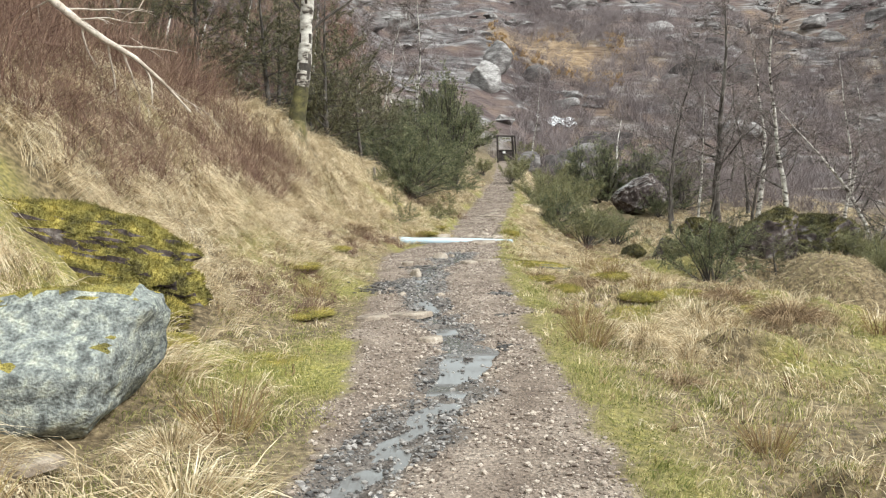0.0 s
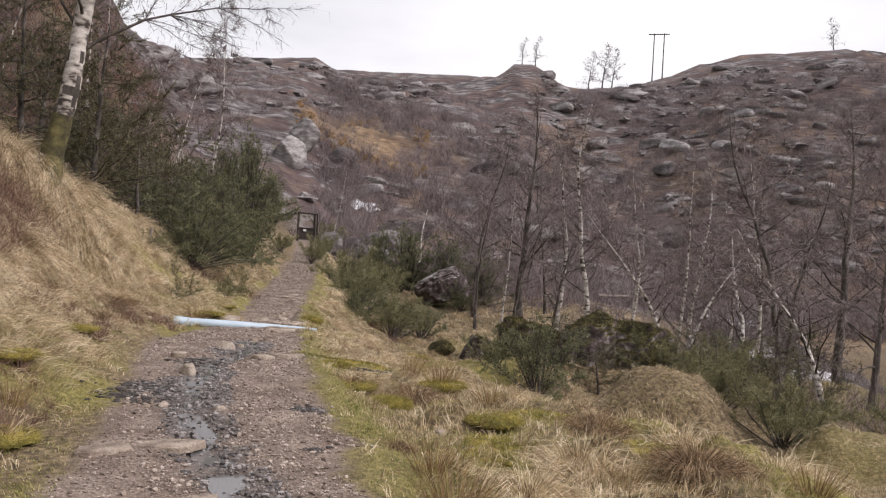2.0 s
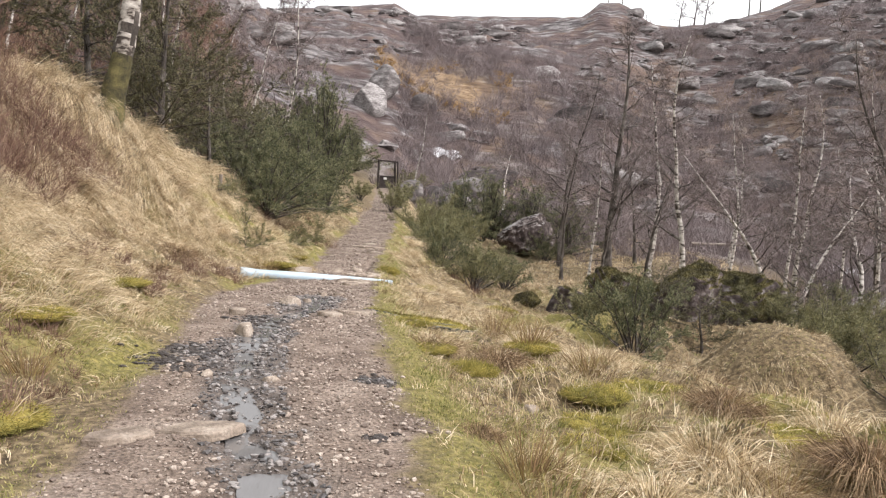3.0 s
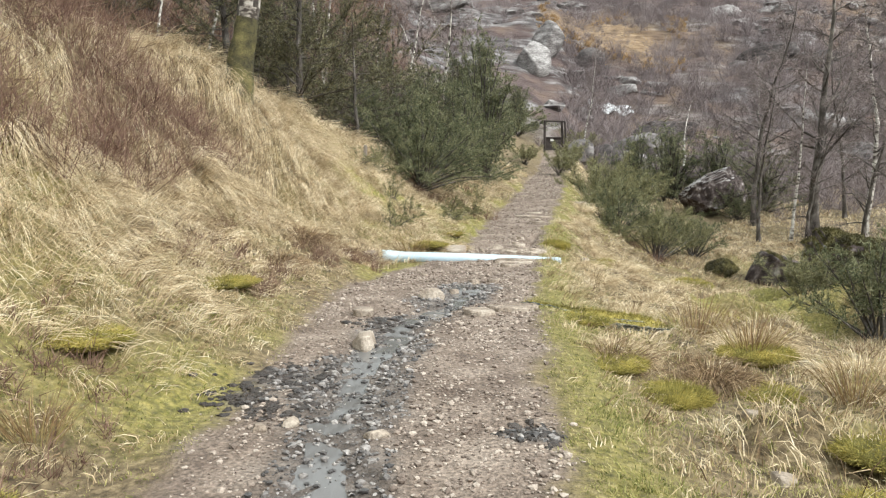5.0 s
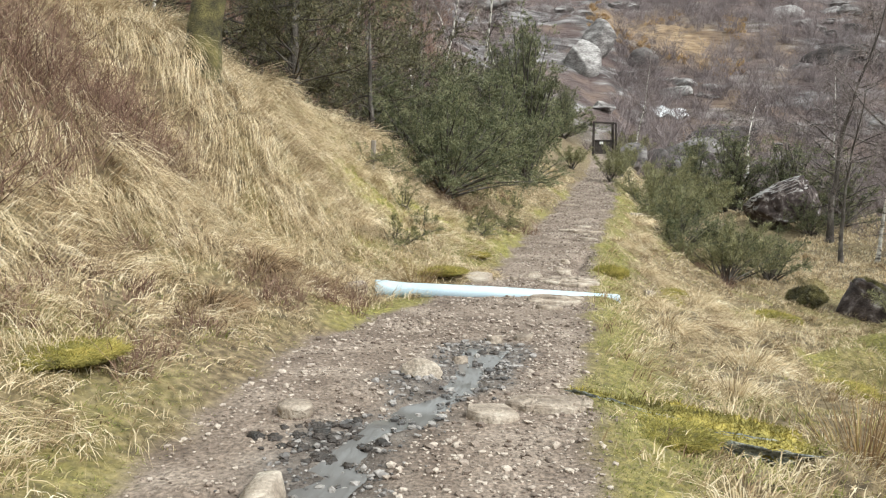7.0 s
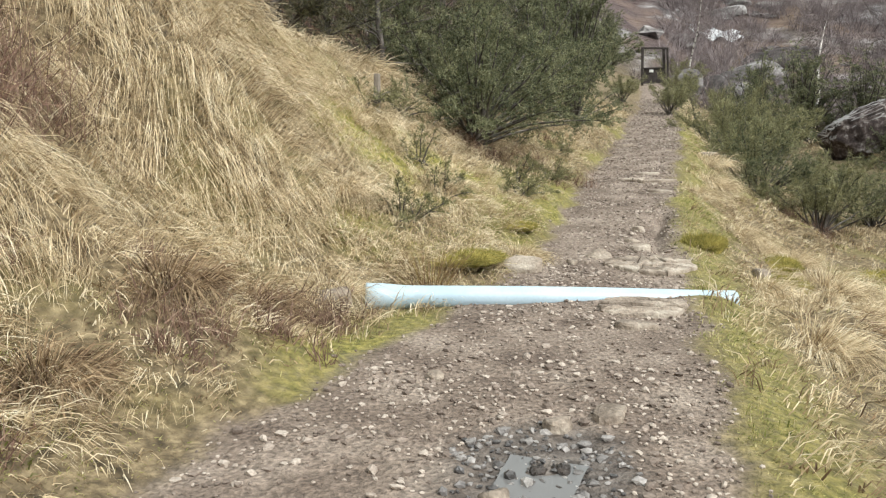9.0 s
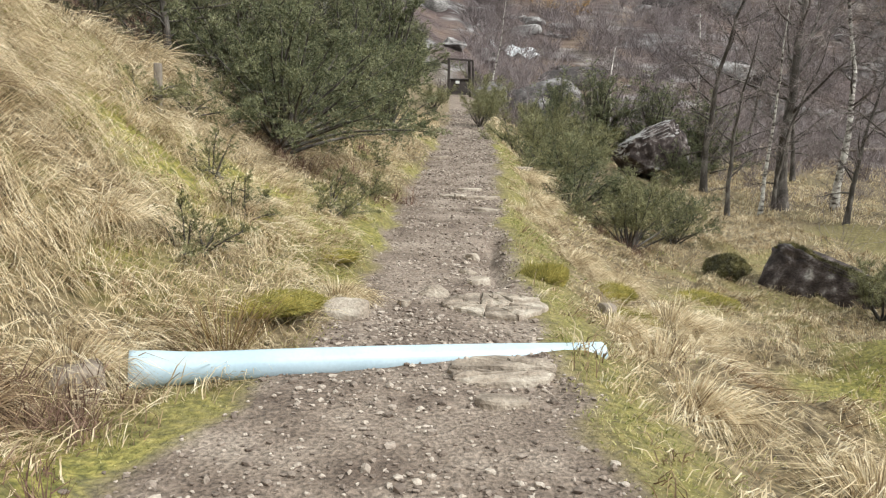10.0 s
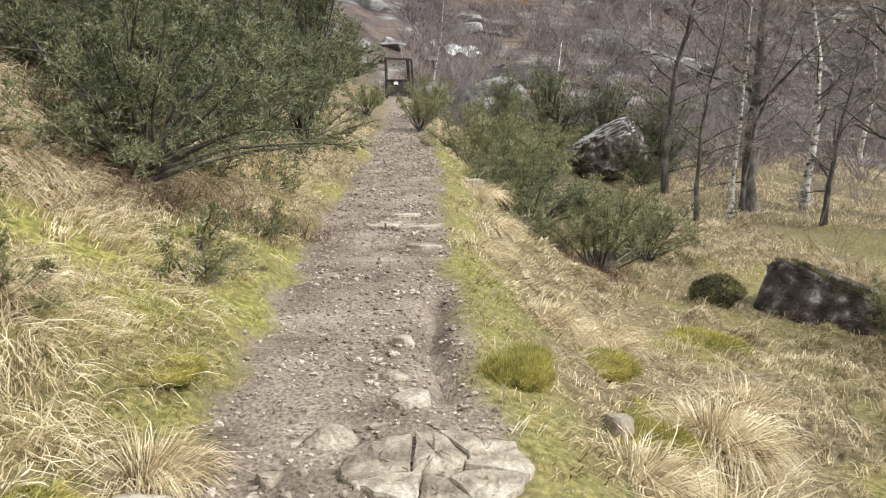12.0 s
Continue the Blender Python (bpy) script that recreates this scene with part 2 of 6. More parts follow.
def ground_material():
    """Soil, path grit, wet mud, moss and hill rock, laid out by the mesh's cover attribute (path, moss, wet, hill)."""
    m = bpy.data.materials.new("ground_cover")
    m.use_nodes = True
    nt = m.node_tree
    b = nt.nodes["Principled BSDF"]
    co = nt.nodes.new("ShaderNodeTexCoord")

    bed = nt.nodes.new("ShaderNodeMapping")
    bed.inputs["Rotation"].default_value, bed.inputs["Scale"].default_value = (0.12, -0.1, 0.0), (0.6, 0.6, 2.6)
    nt.links.new(co.outputs["Object"], bed.inputs[0])

    def tex(scale, detail=6, bedded=False):
        n = nt.nodes.new("ShaderNodeTexNoise")
        n.inputs["Scale"].default_value, n.inputs["Detail"].default_value = scale, detail
        nt.links.new(bed.outputs[0] if bedded else co.outputs["Object"], n.inputs[0])
        return n.outputs[0]

    def ramp(fac, stops):
        r = nt.nodes.new("ShaderNodeValToRGB")
        while len(r.color_ramp.elements) < len(stops):
            r.color_ramp.elements.new(0.5)
        for e, (p, c) in zip(r.color_ramp.elements, stops):
            e.position, e.color = p, (*c, 1)
        nt.links.new(fac, r.inputs[0])
        return r.outputs[0]

    def mix(fac, a, c, kind="MIX"):
        x = nt.nodes.new("ShaderNodeMixRGB")
        x.blend_type = kind
        for i, v in enumerate((fac, a, c)):
            if isinstance(v, float):
                x.inputs[i].default_value = v
            else:
                nt.links.new(v, x.inputs[i])
        return x.outputs[0]

    at = nt.nodes.new("ShaderNodeAttribute")
    at.attribute_name = "cover"
    sep = nt.nodes.new("ShaderNodeSeparateColor")
    nt.links.new(at.outputs["Color"], sep.inputs[0])
    path, moss, wet, hill = sep.outputs[0], sep.outputs[1], sep.outputs[2], at.outputs["Alpha"]
    thatch = ramp(tex(16), [(0.3, (0.06, 0.045, 0.026)), (0.5, (0.16, 0.12, 0.068)), (0.7, (0.32, 0.25, 0.145))])
    mossy = ramp(tex(24), [(0.3, (0.08, 0.085, 0.022)), (0.5, (0.22, 0.205, 0.05)), (0.72, (0.42, 0.36, 0.10))])
    grit = ramp(tex(2.6), [(0.3, (0.135, 0.10, 0.078)), (0.5, (0.225, 0.175, 0.138)), (0.7, (0.32, 0.26, 0.21))])
    grain = ramp(tex(45, 5), [(0.3, (0.5, 0.5, 0.5)), (0.5, (0.95, 0.95, 0.95)), (0.7, (1.45, 1.45, 1.45))])
    grit = mix(1.0, grit, grain, "MULTIPLY")
    mud = ramp(tex(11), [(0.3, (0.025, 0.021, 0.018)), (0.5, (0.095, 0.08, 0.07)), (0.7, (0.22, 0.19, 0.165))])
    heath = ramp(tex(0.3, 8), [(0.30, (0.055, 0.04, 0.039)), (0.50, (0.105, 0.076, 0.071)), (0.64, (0.15, 0.107, 0.088)), (0.78, (0.22, 0.15, 0.095))])
    crag = ramp(tex(0.8, 8, True), [(0.34, (0.04, 0.036, 0.037)), (0.5, (0.125, 0.115, 0.114)), (0.66, (0.32, 0.305, 0.30))])
    crag_at = ramp(tex(0.2, 9, True), [(0.49, (0, 0, 0)), (0.57, (0.85, 0.85, 0.85))])
    tan = ramp(tex(0.7, 7), [(0.3, (0.11, 0.075, 0.05)), (0.5, (0.22, 0.15, 0.09)), (0.7, (0.34, 0.25, 0.155))])
    turf = nt.nodes.new("ShaderNodeAttribute")
    turf.attribute_name = "turf"
    far = mix(turf.outputs["Fac"], mix(crag_at, heath, crag), tan)
    col = mix(moss, thatch, mossy)
    col = mix(path, col, grit)
    col = mix(wet, col, mud)
    col = mix(hill, col, far)
    nt.links.new(col, b.inputs["Base Color"])
    rg = nt.nodes.new("ShaderNodeMapRange")
    rg.inputs[3].default_value, rg.inputs[4].default_value = 0.92, 0.38
    nt.links.new(wet, rg.inputs[0])
    nt.links.new(rg.outputs[0], b.inputs["Roughness"])
    b.inputs["Specular IOR Level"].default_value = 0.3
    bp = nt.nodes.new("ShaderNodeBump")
    bp.inputs["Strength"].default_value, bp.inputs["Distance"].default_value = 0.9, 0.03
    nt.links.new(tex(45, 5), bp.inputs["Height"])
    bp2 = nt.nodes.new("ShaderNodeBump")
    bp2.inputs["Distance"].default_value = 1.2
    nt.links.new(hill, bp2.inputs["Strength"])
    nt.links.new(tex(0.6, 9, True), bp2.inputs["Height"])
    nt.links.new(bp.outputs[0], bp2.inputs["Normal"])
    nt.links.new(bp2.outputs[0], b.inputs["Normal"])
    return m


M_GROUND = ground_material()


# ---- number helpers ----
RNG = np.random.default_rng(7)


def lattice(i, seed):
    h = (i[..., 0] * 374761393 + i[..., 1] * 668265263 + i[..., 2] * 2147483647 + seed * 974634777) & 0xFFFFFFFF
    h = ((h ^ (h >> 13)) * 1274126177) & 0xFFFFFFFF
    return ((h ^ (h >> 16)) & 0xFFFFFF) / 0xFFFFFF


def vnoise(p, scale=1.0, octaves=4, seed=0, gain=0.5):
    """Smooth noise in -1..1 at the points p (n, 3)."""
    p = np.asarray(p, float) * scale
    total, amp, norm = np.zeros(p.shape[:-1]), 1.0, 0.0
    for o in range(octaves):
        f = np.floor(p)
        i, r = f.astype(np.int64), p - f
        r = r * r * (3 - 2 * r)
        v = 0
        for dx in (0, 1):
            for dy in (0, 1):
                for dz in (0, 1):
                    w = (r[..., 0] if dx else 1 - r[..., 0]) * (r[..., 1] if dy else 1 - r[..., 1]) * (r[..., 2] if dz else 1 - r[..., 2])
                    v = v + w * lattice(i + np.array((dx, dy, dz)), seed + o)
        total, norm, amp, p = total + amp * (2 * v - 1), norm + amp, amp * gain, p * 2.03
    return total / norm


def flat_noise(x, y, scale=1.0, octaves=4, seed=0):
    return vnoise(np.stack([x, y, np.full_like(x, 0.37)], -1), scale, octaves, seed)


def step(a, b, v):
    s = np.clip((v - a) / (b - a), 0, 1)
    return s * s * (3 - 2 * s)


def mesh_of(name, verts, faces, mats, smooth=True, slots=None):
    """A mesh from arrays: verts (n, 3); faces: a list of (m, k) index arrays."""
    me = bpy.data.meshes.new(name)
    faces = [np.asarray(f, np.int32) for f in (faces if isinstance(faces, list) else [faces]) if len(f)]
    sizes = np.concatenate([np.full(len(f), f.shape[1], np.int32) for f in faces])
    loops = np.concatenate([f.ravel() for f in faces])
    me.vertices.add(len(verts))
    me.vertices.foreach_set("co", np.asarray(verts, np.float32).ravel())
    me.loops.add(len(loops))
    me.loops.foreach_set("vertex_index", loops)
    me.polygons.add(len(sizes))
    me.polygons.foreach_set("loop_start", np.concatenate([[0], np.cumsum(sizes)[:-1]]).astype(np.int32))
    me.polygons.foreach_set("use_smooth", np.full(len(sizes), smooth))
    for m in mats if isinstance(mats, (list, tuple)) else [mats]:
        me.materials.append(m)
    if slots is not None:
        me.polygons.foreach_set("material_index", np.asarray(slots, np.int32))
    me.update(calc_edges=True)
    return me


def part(name, me, parent, label=""):
    ob = new(name, me)
    ob.parent = parent
    return tagged(ob, label)


def empty(name, m, label, category, group=""):
    ob = new(name)
    ob.empty_display_size = 0.1
    ob.matrix_basis = m
    return tagged(ob, label, category, group)


# ---- the lie of the land ----
PATH_Y = np.array([-30, 0, 4, 6, 9.5, 12.4, 14.2, 17, 18.8, 23.4, 30, 40, 48.5, 60, 90])
PATH_Z = np.array([0.1, 0.1, 0.08, 0.15, 0.24, 0.37, 0.45, 0.5, 0.54, 0.83, 1.5, 2.5, 3.33, 4.3, 7.0])
EDGE_Y = np.array([-30, 4, 6, 9, 13, 15, 16.4, 17.7, 20.5, 23.4, 27.5, 35, 41, 48.5, 60])
EDGE_L = np.array([-0.5, -0.6, -0.72, -0.88, -1.0, -1.05, -0.55, -0.12, 0.2, 0.45, 1.0, 2.0, 2.5, 3.0, 4.0])
EDGE_R = np.array([1.05, 1.02, 0.98, 0.98, 0.9, 1.0, 1.06, 1.15, 1.4, 1.75, 2.3, 3.0, 3.6, 4.3, 5.3])
STREAM = np.array([(-0.6, 3.5), (-0.43, 4.6), (-0.11, 5.7), (0.04, 6.1), (0.32, 7.6), (0.12, 8.6), (-0.1, 9.6), (-0.3, 11), (-0.33, 12), (-0.12, 13), (0.12, 14), (0.32, 14.9)])
PIPE_A, PIPE_B = (-0.94, 16.94, 0.582), (1.46, 17.60, 0.46)
CREST_AZ = np.array([-180, -60, -30, -17.9, -15.2, -13.5, -11.2, -8.6, -6.2, -1, 4.1, 5.8, 11.7, 18.0, 18.9, 20.5, 23.4, 28, 32.8, 35.5, 41.8, 46, 70, 180])
CREST_EL = np.array([14, 33, 31, 25, 23.4, 21.3, 18.3, 15.2, 14.2, 14.8, 15.6, 14.9, 15.2, 15.4, 16.3, 16.3, 14.6, 15, 16.5, 17, 16.9, 16, 13, 14])


def path_z(y):
    return np.interp(y, PATH_Y, PATH_Z)


def path_edges(y):
    wob = 0.14 * flat_noise(y, y * 0, 1.1, 4, 5)
    wob2 = 0.11 * flat_noise(y, y * 0, 1.2, 4, 9)
    return np.interp(y, EDGE_Y, EDGE_L) + wob, np.interp(y, EDGE_Y, EDGE_R) + wob2


def stream_gap(x, y):
    """Distance to the trickle's line."""
    best = np.full(x.shape, 99.0)
    for a, b in zip(STREAM[:-1], STREAM[1:]):
        d = b - a
        s = np.clip(((x - a[0]) * d[0] + (y - a[1]) * d[1]) / (d @ d), 0, 1)
        best = np.minimum(best, np.hypot(x - a[0] - s * d[0], y - a[1] - s * d[1]))
    return best


def height(x, y, fine=True):
    x, y = np.asarray(x, float), np.asarray(y, float)
    zp = path_z(y)
    xl, xr = path_edges(y)
    dl, dr = np.maximum(xl - x, 0), np.maximum(x - xr, 0)
    # grassy bank on the uphill side, with a crest that runs down to the path
    top = np.interp(y, [3, 8, 13, 18, 20.5, 24, 30, 48], [2.4, 3.0, 3.3, 2.75, 1.9, 0.95, 0.9, 0.8])
    foot = np.interp(y, [3, 6, 9, 12, 15.9, 16.5, 17.1, 17.9], [1.6, 1.2, 0.6, 0.0, 0.0, 0.5, 0.45, 0.0])
    prof = np.interp(dl - foot, [0, 0.5, 1.3, 2.0, 2.8, 3.3, 4.4], [0, 0.2, 0.55, 1.1, 2.0, 2.5, 3.4])
    soft = top - np.log1p(np.exp(np.clip((top - prof) / 0.12, -30, 30))) * 0.12
    left = np.where(dl > 0, np.maximum(soft, -0.02), 0) + 0.07 * step(0.0, 0.08, dl) * step(18, 19.5, y) + 0.13 * np.maximum(dl - foot - 3.0, 0)
    # downhill side: a shoulder, then the hollow
    bank = np.interp(y, [0, 10, 14, 18, 22, 27, 40, 55], [0.12, 0.15, 0.28, 0.42, 0.5, 0.6, 0.8, 0.5])
    drop1 = bank * step(0.0, 1.1, dr)
    hollow = np.interp(y, [0, 12, 20, 28, 36, 46, 60, 80], [-0.9, -0.75, -0.5, -0.35, 0.05, 1.2, 2.6, 5.0])
    hollow = hollow - 0.055 * np.clip(x - 5, 0, 22)
    rim = np.interp(y, [0, 9, 12, 14, 16, 18, 22, 60], [5.0, 3.6, 3.1, 2.4, 1.4, 0.7, 0.5, 0.5])
    k = step(0, 1, (dr - rim) / np.interp(y, [0, 14, 20, 60], [2.0, 1.8, 1.9, 3.0]))
    base = zp - drop1
    right = base * (1 - k) + np.minimum(hollow, base) * k
    z = np.where(x < xl, zp + left, np.where(x > xr, right, zp))
    # the hills all round
    ex, ey = x - 0.05, y - 3.0
    r, az = np.hypot(ex, ey), np.degrees(np.arctan2(ex, ey))
    el = np.interp(az, CREST_AZ, CREST_EL)
    rc = np.interp(az, [-180, -40, -11, -6.5, -4, 50, 120, 180], [95, 70, 78, 118, 165, 175, 110, 95])
    r0 = np.interp(az, [-180, -60, -12, -3, 6, 18, 30, 60, 120, 180], [30, 14, 26, 46, 56, 62, 80, 80, 60, 30])
    s = np.clip((r - r0) / (rc - r0), 0, 1)
    zc = 1.55 + rc * np.tan(np.radians(el))
    lump = 1 - s * 0.55
    rough = step(0.02, 0.3, s)
    bumps = 0.0
    if fine:
        n1 = flat_noise(x, y, 0.045, 3, 21)
        n2 = flat_noise(x, y, 0.15, 4, 22)
        bumps = rough * ((3.2 * n1 + 1.3 * np.abs(n2) * 2 - 1.0) * np.where(s < 1, np.clip((1 - s) * 8, 0.12, 1), 0.12))
    shape = 0.78 * s + 0.22 * s * s * (3 - 2 * s)
    hill = np.minimum(z, 6) * (1 - shape) + zc * shape + bumps
    hill = np.where(r > rc, hill - 0.12 * (r - rc), hill)
    z = np.where(s > 0, hill, z)
    # a pit below the dark rock
    z = z - 0.5 * np.exp(-(((x - 6.6) / 1.8) ** 2 + ((y - 24.0) / 2.2) ** 2))
    # gravel washed up against the pipe, deeper towards the downhill side
    along = np.clip(((x - PIPE_A[0]) * 2.40 + (y - PIPE_A[1]) * 0.66) / 6.196, 0, 1)
    away = ((y - PIPE_A[1]) * 2.40 - (x - PIPE_A[0]) * 0.66) / 2.489
    level = PIPE_A[2] + (PIPE_B[2] - PIPE_A[2]) * along + 0.074 - 0.148 * (1 - 0.86 * np.clip(along / 0.9, 0, 1))
    heap = np.exp(-(away / np.where(away < 0, 0.45, 0.25)) ** 2) * step(0.12, 0.3, along) * (1 - 0.6 * step(0.95, 1.0, along))
    z = z + np.maximum(level - z, 0) * heap
    # mossy mounds in the hollow
    for mx, my, mw, mh in ((7.4, 15.6, 1.1, 1.0), (9.2, 12.8, 1.0, 0.7), (6.2, 18.2, 0.8, 0.45), (5.4, 20.2, 0.7, 0.35), (8.8, 18.2, 0.9, 0.5)):
        z = z + mh * np.exp(-(((x - mx) ** 2 + (y - my) ** 2) / mw ** 2) ** 1.4)
    # river bed in the valley
    z = z - 1.2 * np.exp(-((x - np.interp(y, [0, 25, 80], [19, 24, 46])) / 5.0) ** 2) * step(8, 30, y) * (1 - step(70, 95, y))
    if fine:
        on_path = step(0.0, 0.12, x - xl) * step(0.0, 0.12, xr - x)
        near = 1 - step(40, 60, r)
        tuft = 0.10 * flat_noise(x, y, 0.9, 3, 31) + 0.045 * flat_noise(x, y, 3.5, 3, 32)
        humps = 0.48 * np.clip(flat_noise(x, y, 1.9, 2, 33) - 0.08, 0, 1) * step(0.3, 1.2, dr)
        verge = np.maximum(xl - x, x - xr)
        z = z + near * (1 - on_path) * (tuft * (0.25 + 0.75 * step(0.0, 1.0, verge)) + humps)
        g = stream_gap(x, y)
        z = z + near * on_path * (0.018 * flat_noise(x, y, 2.2, 4, 34) + 0.01 * flat_noise(x, y, 11, 3, 35))
        wash = np.exp(-(g / 0.2) ** 2)
        z = z - near * on_path * wash * (0.04 - 0.075 * flat_noise(x, y, 3.5, 3, 36) - 0.03 * flat_noise(x, y, 9, 2, 37))
        # worn gully along the path's outer edge past the pipe
        gul = np.exp(-((x - (xr - 0.16)) / 0.07) ** 2) * step(18.9, 19.5, y) * (1 - step(20.5, 21.6, y))
        z = z - 0.13 * gul * near
    return z


def ground_at(x, y):
    return float(height(np.array([x]), np.array([y]))[0])


def axis(lo, near_lo, near_hi, hi, fine_step, grow):
    mid = list(np.arange(near_lo, near_hi, fine_step))
    up, s = [near_hi], fine_step
    while up[-1] < hi:
        s *= grow
        up.append(up[-1] + s)
    down, s = [near_lo], fine_step
    while down[-1] > lo:
        s *= grow
        down.append(down[-1] - s)
    return np.array(down[:0:-1] + mid + up)


gx = axis(-900, -4.5, 5.0, 900, 0.065, 1.04)
gy = axis(-900, 4.0, 23.0, 900, 0.075, 1.033)
GX, GY = np.meshgrid(gx, gy)
GZ = height(GX.ravel(), GY.ravel()).reshape(GX.shape)
gv = np.stack([GX, GY, GZ], -1).reshape(-1, 3)
gi = np.arange(len(gv)).reshape(GX.shape)
gf = np.stack([gi[:-1, :-1], gi[:-1, 1:], gi[1:, 1:], gi[1:, :-1]], -1).reshape(-1, 4)
ground_mesh = mesh_of("ground", gv, gf, M_GROUND)
ground = tagged(new("ground", ground_mesh), "grassy hillside with a worn gravel footpath and rocky hills", "ground", kind="structure")


def cover_at(x, y):
    """path, moss, wet, hill."""
    xl, xr = path_edges(y)
    jig = 0.22 * flat_noise(x, y, 2.5, 4, 41)
    path = step(-0.06, 0.10, x - xl + jig) * step(-0.06, 0.10, xr - x + jig)
    path = path * (1 - step(49, 55, y))
    moss = step(-0.05, 0.35, flat_noise(x, y, 0.55, 4, 42)) * 0.9
    moss = np.maximum(moss, step(0.5, 0.0, np.abs(x - xr - 0.25)) * 0.6)
    moss = moss * (1 - 0.8 * step(31, 36, y)) * (1 - 0.6 * step(4.5, 7, x)) * (1 - 0.45 * step(0.2, 0.6, xl - x) * step(8, 10, y) * (1 - step(16.5, 17.5, y)))
    g = stream_gap(x, y)
    wet = step(0.45, 0.05, g + 0.4 * flat_noise(x, y, 2.2, 4, 43)) * path * 0.85
    for cx, cy, cr in ((-0.68, 11.5, 0.34), (-0.3, 13.1, 0.27), (-0.85, 11.1, 0.25), (0.75, 10.65, 0.14), (0.4, 14.6, 0.2)):
        wet = np.maximum(wet, step(cr, cr * 0.4, np.hypot(x - cx, y - cy) + 0.15 * flat_noise(x, y, 5, 3, 44)))
    hill = step(44, 62, np.hypot(x, y - 3)) * (1 - path)
    hill = np.maximum(hill, step(9, 14, -x) * 0.8)
    return path, moss, wet, hill


cov = np.stack(cover_at(gv[:, 0], gv[:, 1]), -1).astype(np.float32)
ca = ground_mesh.attributes.new("cover", "FLOAT_COLOR", "POINT")
ca.data.foreach_set("color", cov.ravel())
# dead grass between the hillside rocks: one broad patch and scattered strips
px, py = gv[:, 0], gv[:, 1]
turf = step(1.2, 0.5, np.hypot((px - 12.5) / 8, (py - 96) / 13) + 0.55 * flat_noise(px, py, 0.12, 4, 62))
turf = np.maximum(turf, 0.4 * step(0.15, 0.4, flat_noise(px, py, 0.06, 4, 61)) * step(130, 110, py))
turf = np.maximum(turf, step(74, 66, py) * step(36, 42, py) * step(8, 12, px) * 0.85 * step(-0.25, 0.15, flat_noise(px, py, 0.15, 3, 63)))
ta = ground_mesh.attributes.new("turf", "FLOAT", "POINT")
ta.data.foreach_set("value", turf.astype(np.float32))


# ---- makers ----
def unit(v):
    return v / np.maximum(np.linalg.norm(v, axis=-1, keepdims=True), 1e-9)


def blades(name, base, grow, bend, length, width, mat, amount=0.6, segs=2):
    """Ribbons that rise along grow and arch over towards bend, tapering to a point."""
    n = len(base)
    side = unit(np.cross(grow + bend * 0.5, RNG.normal(size=(n, 3)))) * width[:, None] * 0.5
    am, L = np.broadcast_to(amount, n)[:, None], length[:, None]
    rows = []
    for i in range(segs + 1):
        s = i / segs
        p = base + L * (grow * (s * (1 - am * s) + 0.12 * s) + bend * am * s ** 1.8)
        if i == segs:
            rows.append(p)
        else:
            w = side * (1 - 0.45 * s)
            rows += [p - w, p + w]
    k = len(rows)
    v = np.stack(rows, 1).reshape(-1, 3)
    o = np.arange(n)[:, None] * k
    quads = [o + np.array([[2 * i, 2 * i + 1, 2 * i + 3, 2 * i + 2]]) for i in range(segs - 1)]
    return mesh_of(name, v, [np.concatenate(quads), o + np.array([[k - 3, k - 2, k - 1]])], mat)


def needles(name, base, tip, width, mat):
    """Straight slim leaves or twigs: a tapering three-point blade each."""
    n = len(base)
    side = unit(np.cross(tip - base, RNG.normal(size=(n, 3)))) * np.broadcast_to(width, n)[:, None] * 0.5
    v = np.stack([base - side, base + side, tip], 1).reshape(-1, 3)
    return mesh_of(name, v, np.arange(n * 3).reshape(-1, 3), mat)


def tubes(name, lines, mat, sides=6):
    """Round tapering limbs: lines of (points (k, 3), radii (k))."""
    vs, fs, at = [], [], 0
    ang = np.arange(sides) * 2 * np.pi / sides
    for pts, rad in lines:
        pts = np.asarray(pts, float)
        t = unit(np.gradient(pts, axis=0))
        ref = np.array([0.31, 0.87, 0.38]) if abs(t[0][2]) > 0.7 else np.array([0.0, 0.0, 1.0])
        a = unit(np.cross(t, ref))
        b = np.cross(t, a)
        ring = pts[:, None] + np.asarray(rad)[:, None, None] * (np.cos(ang)[None, :, None] * a[:, None] + np.sin(ang)[None, :, None] * b[:, None])
        k = len(pts)
        vs.append(ring.reshape(-1, 3))
        i = at + np.arange(k * sides).reshape(k, sides)
        j = np.roll(i, -1, 1)
        fs.append(np.stack([i[:-1], j[:-1], j[1:], i[1:]], -1).reshape(-1, 4))
        at += k * sides
    return mesh_of(name, np.concatenate(vs), np.concatenate(fs), mat)


def wander(start, way, length, k, wob, rise=0.0):
    """A limb's line: k points from start, wandering by wob, turning up (or down) by rise."""
    pts, d, p = [np.array(start, float)], np.array(way, float), np.array(start, float)
    for _ in range(k - 1):
        d = unit(d + RNG.normal(size=3) * wob + np.array([0, 0, rise]))
        p = p + d * length / (k - 1)
        pts.append(p)
    return np.array(pts)


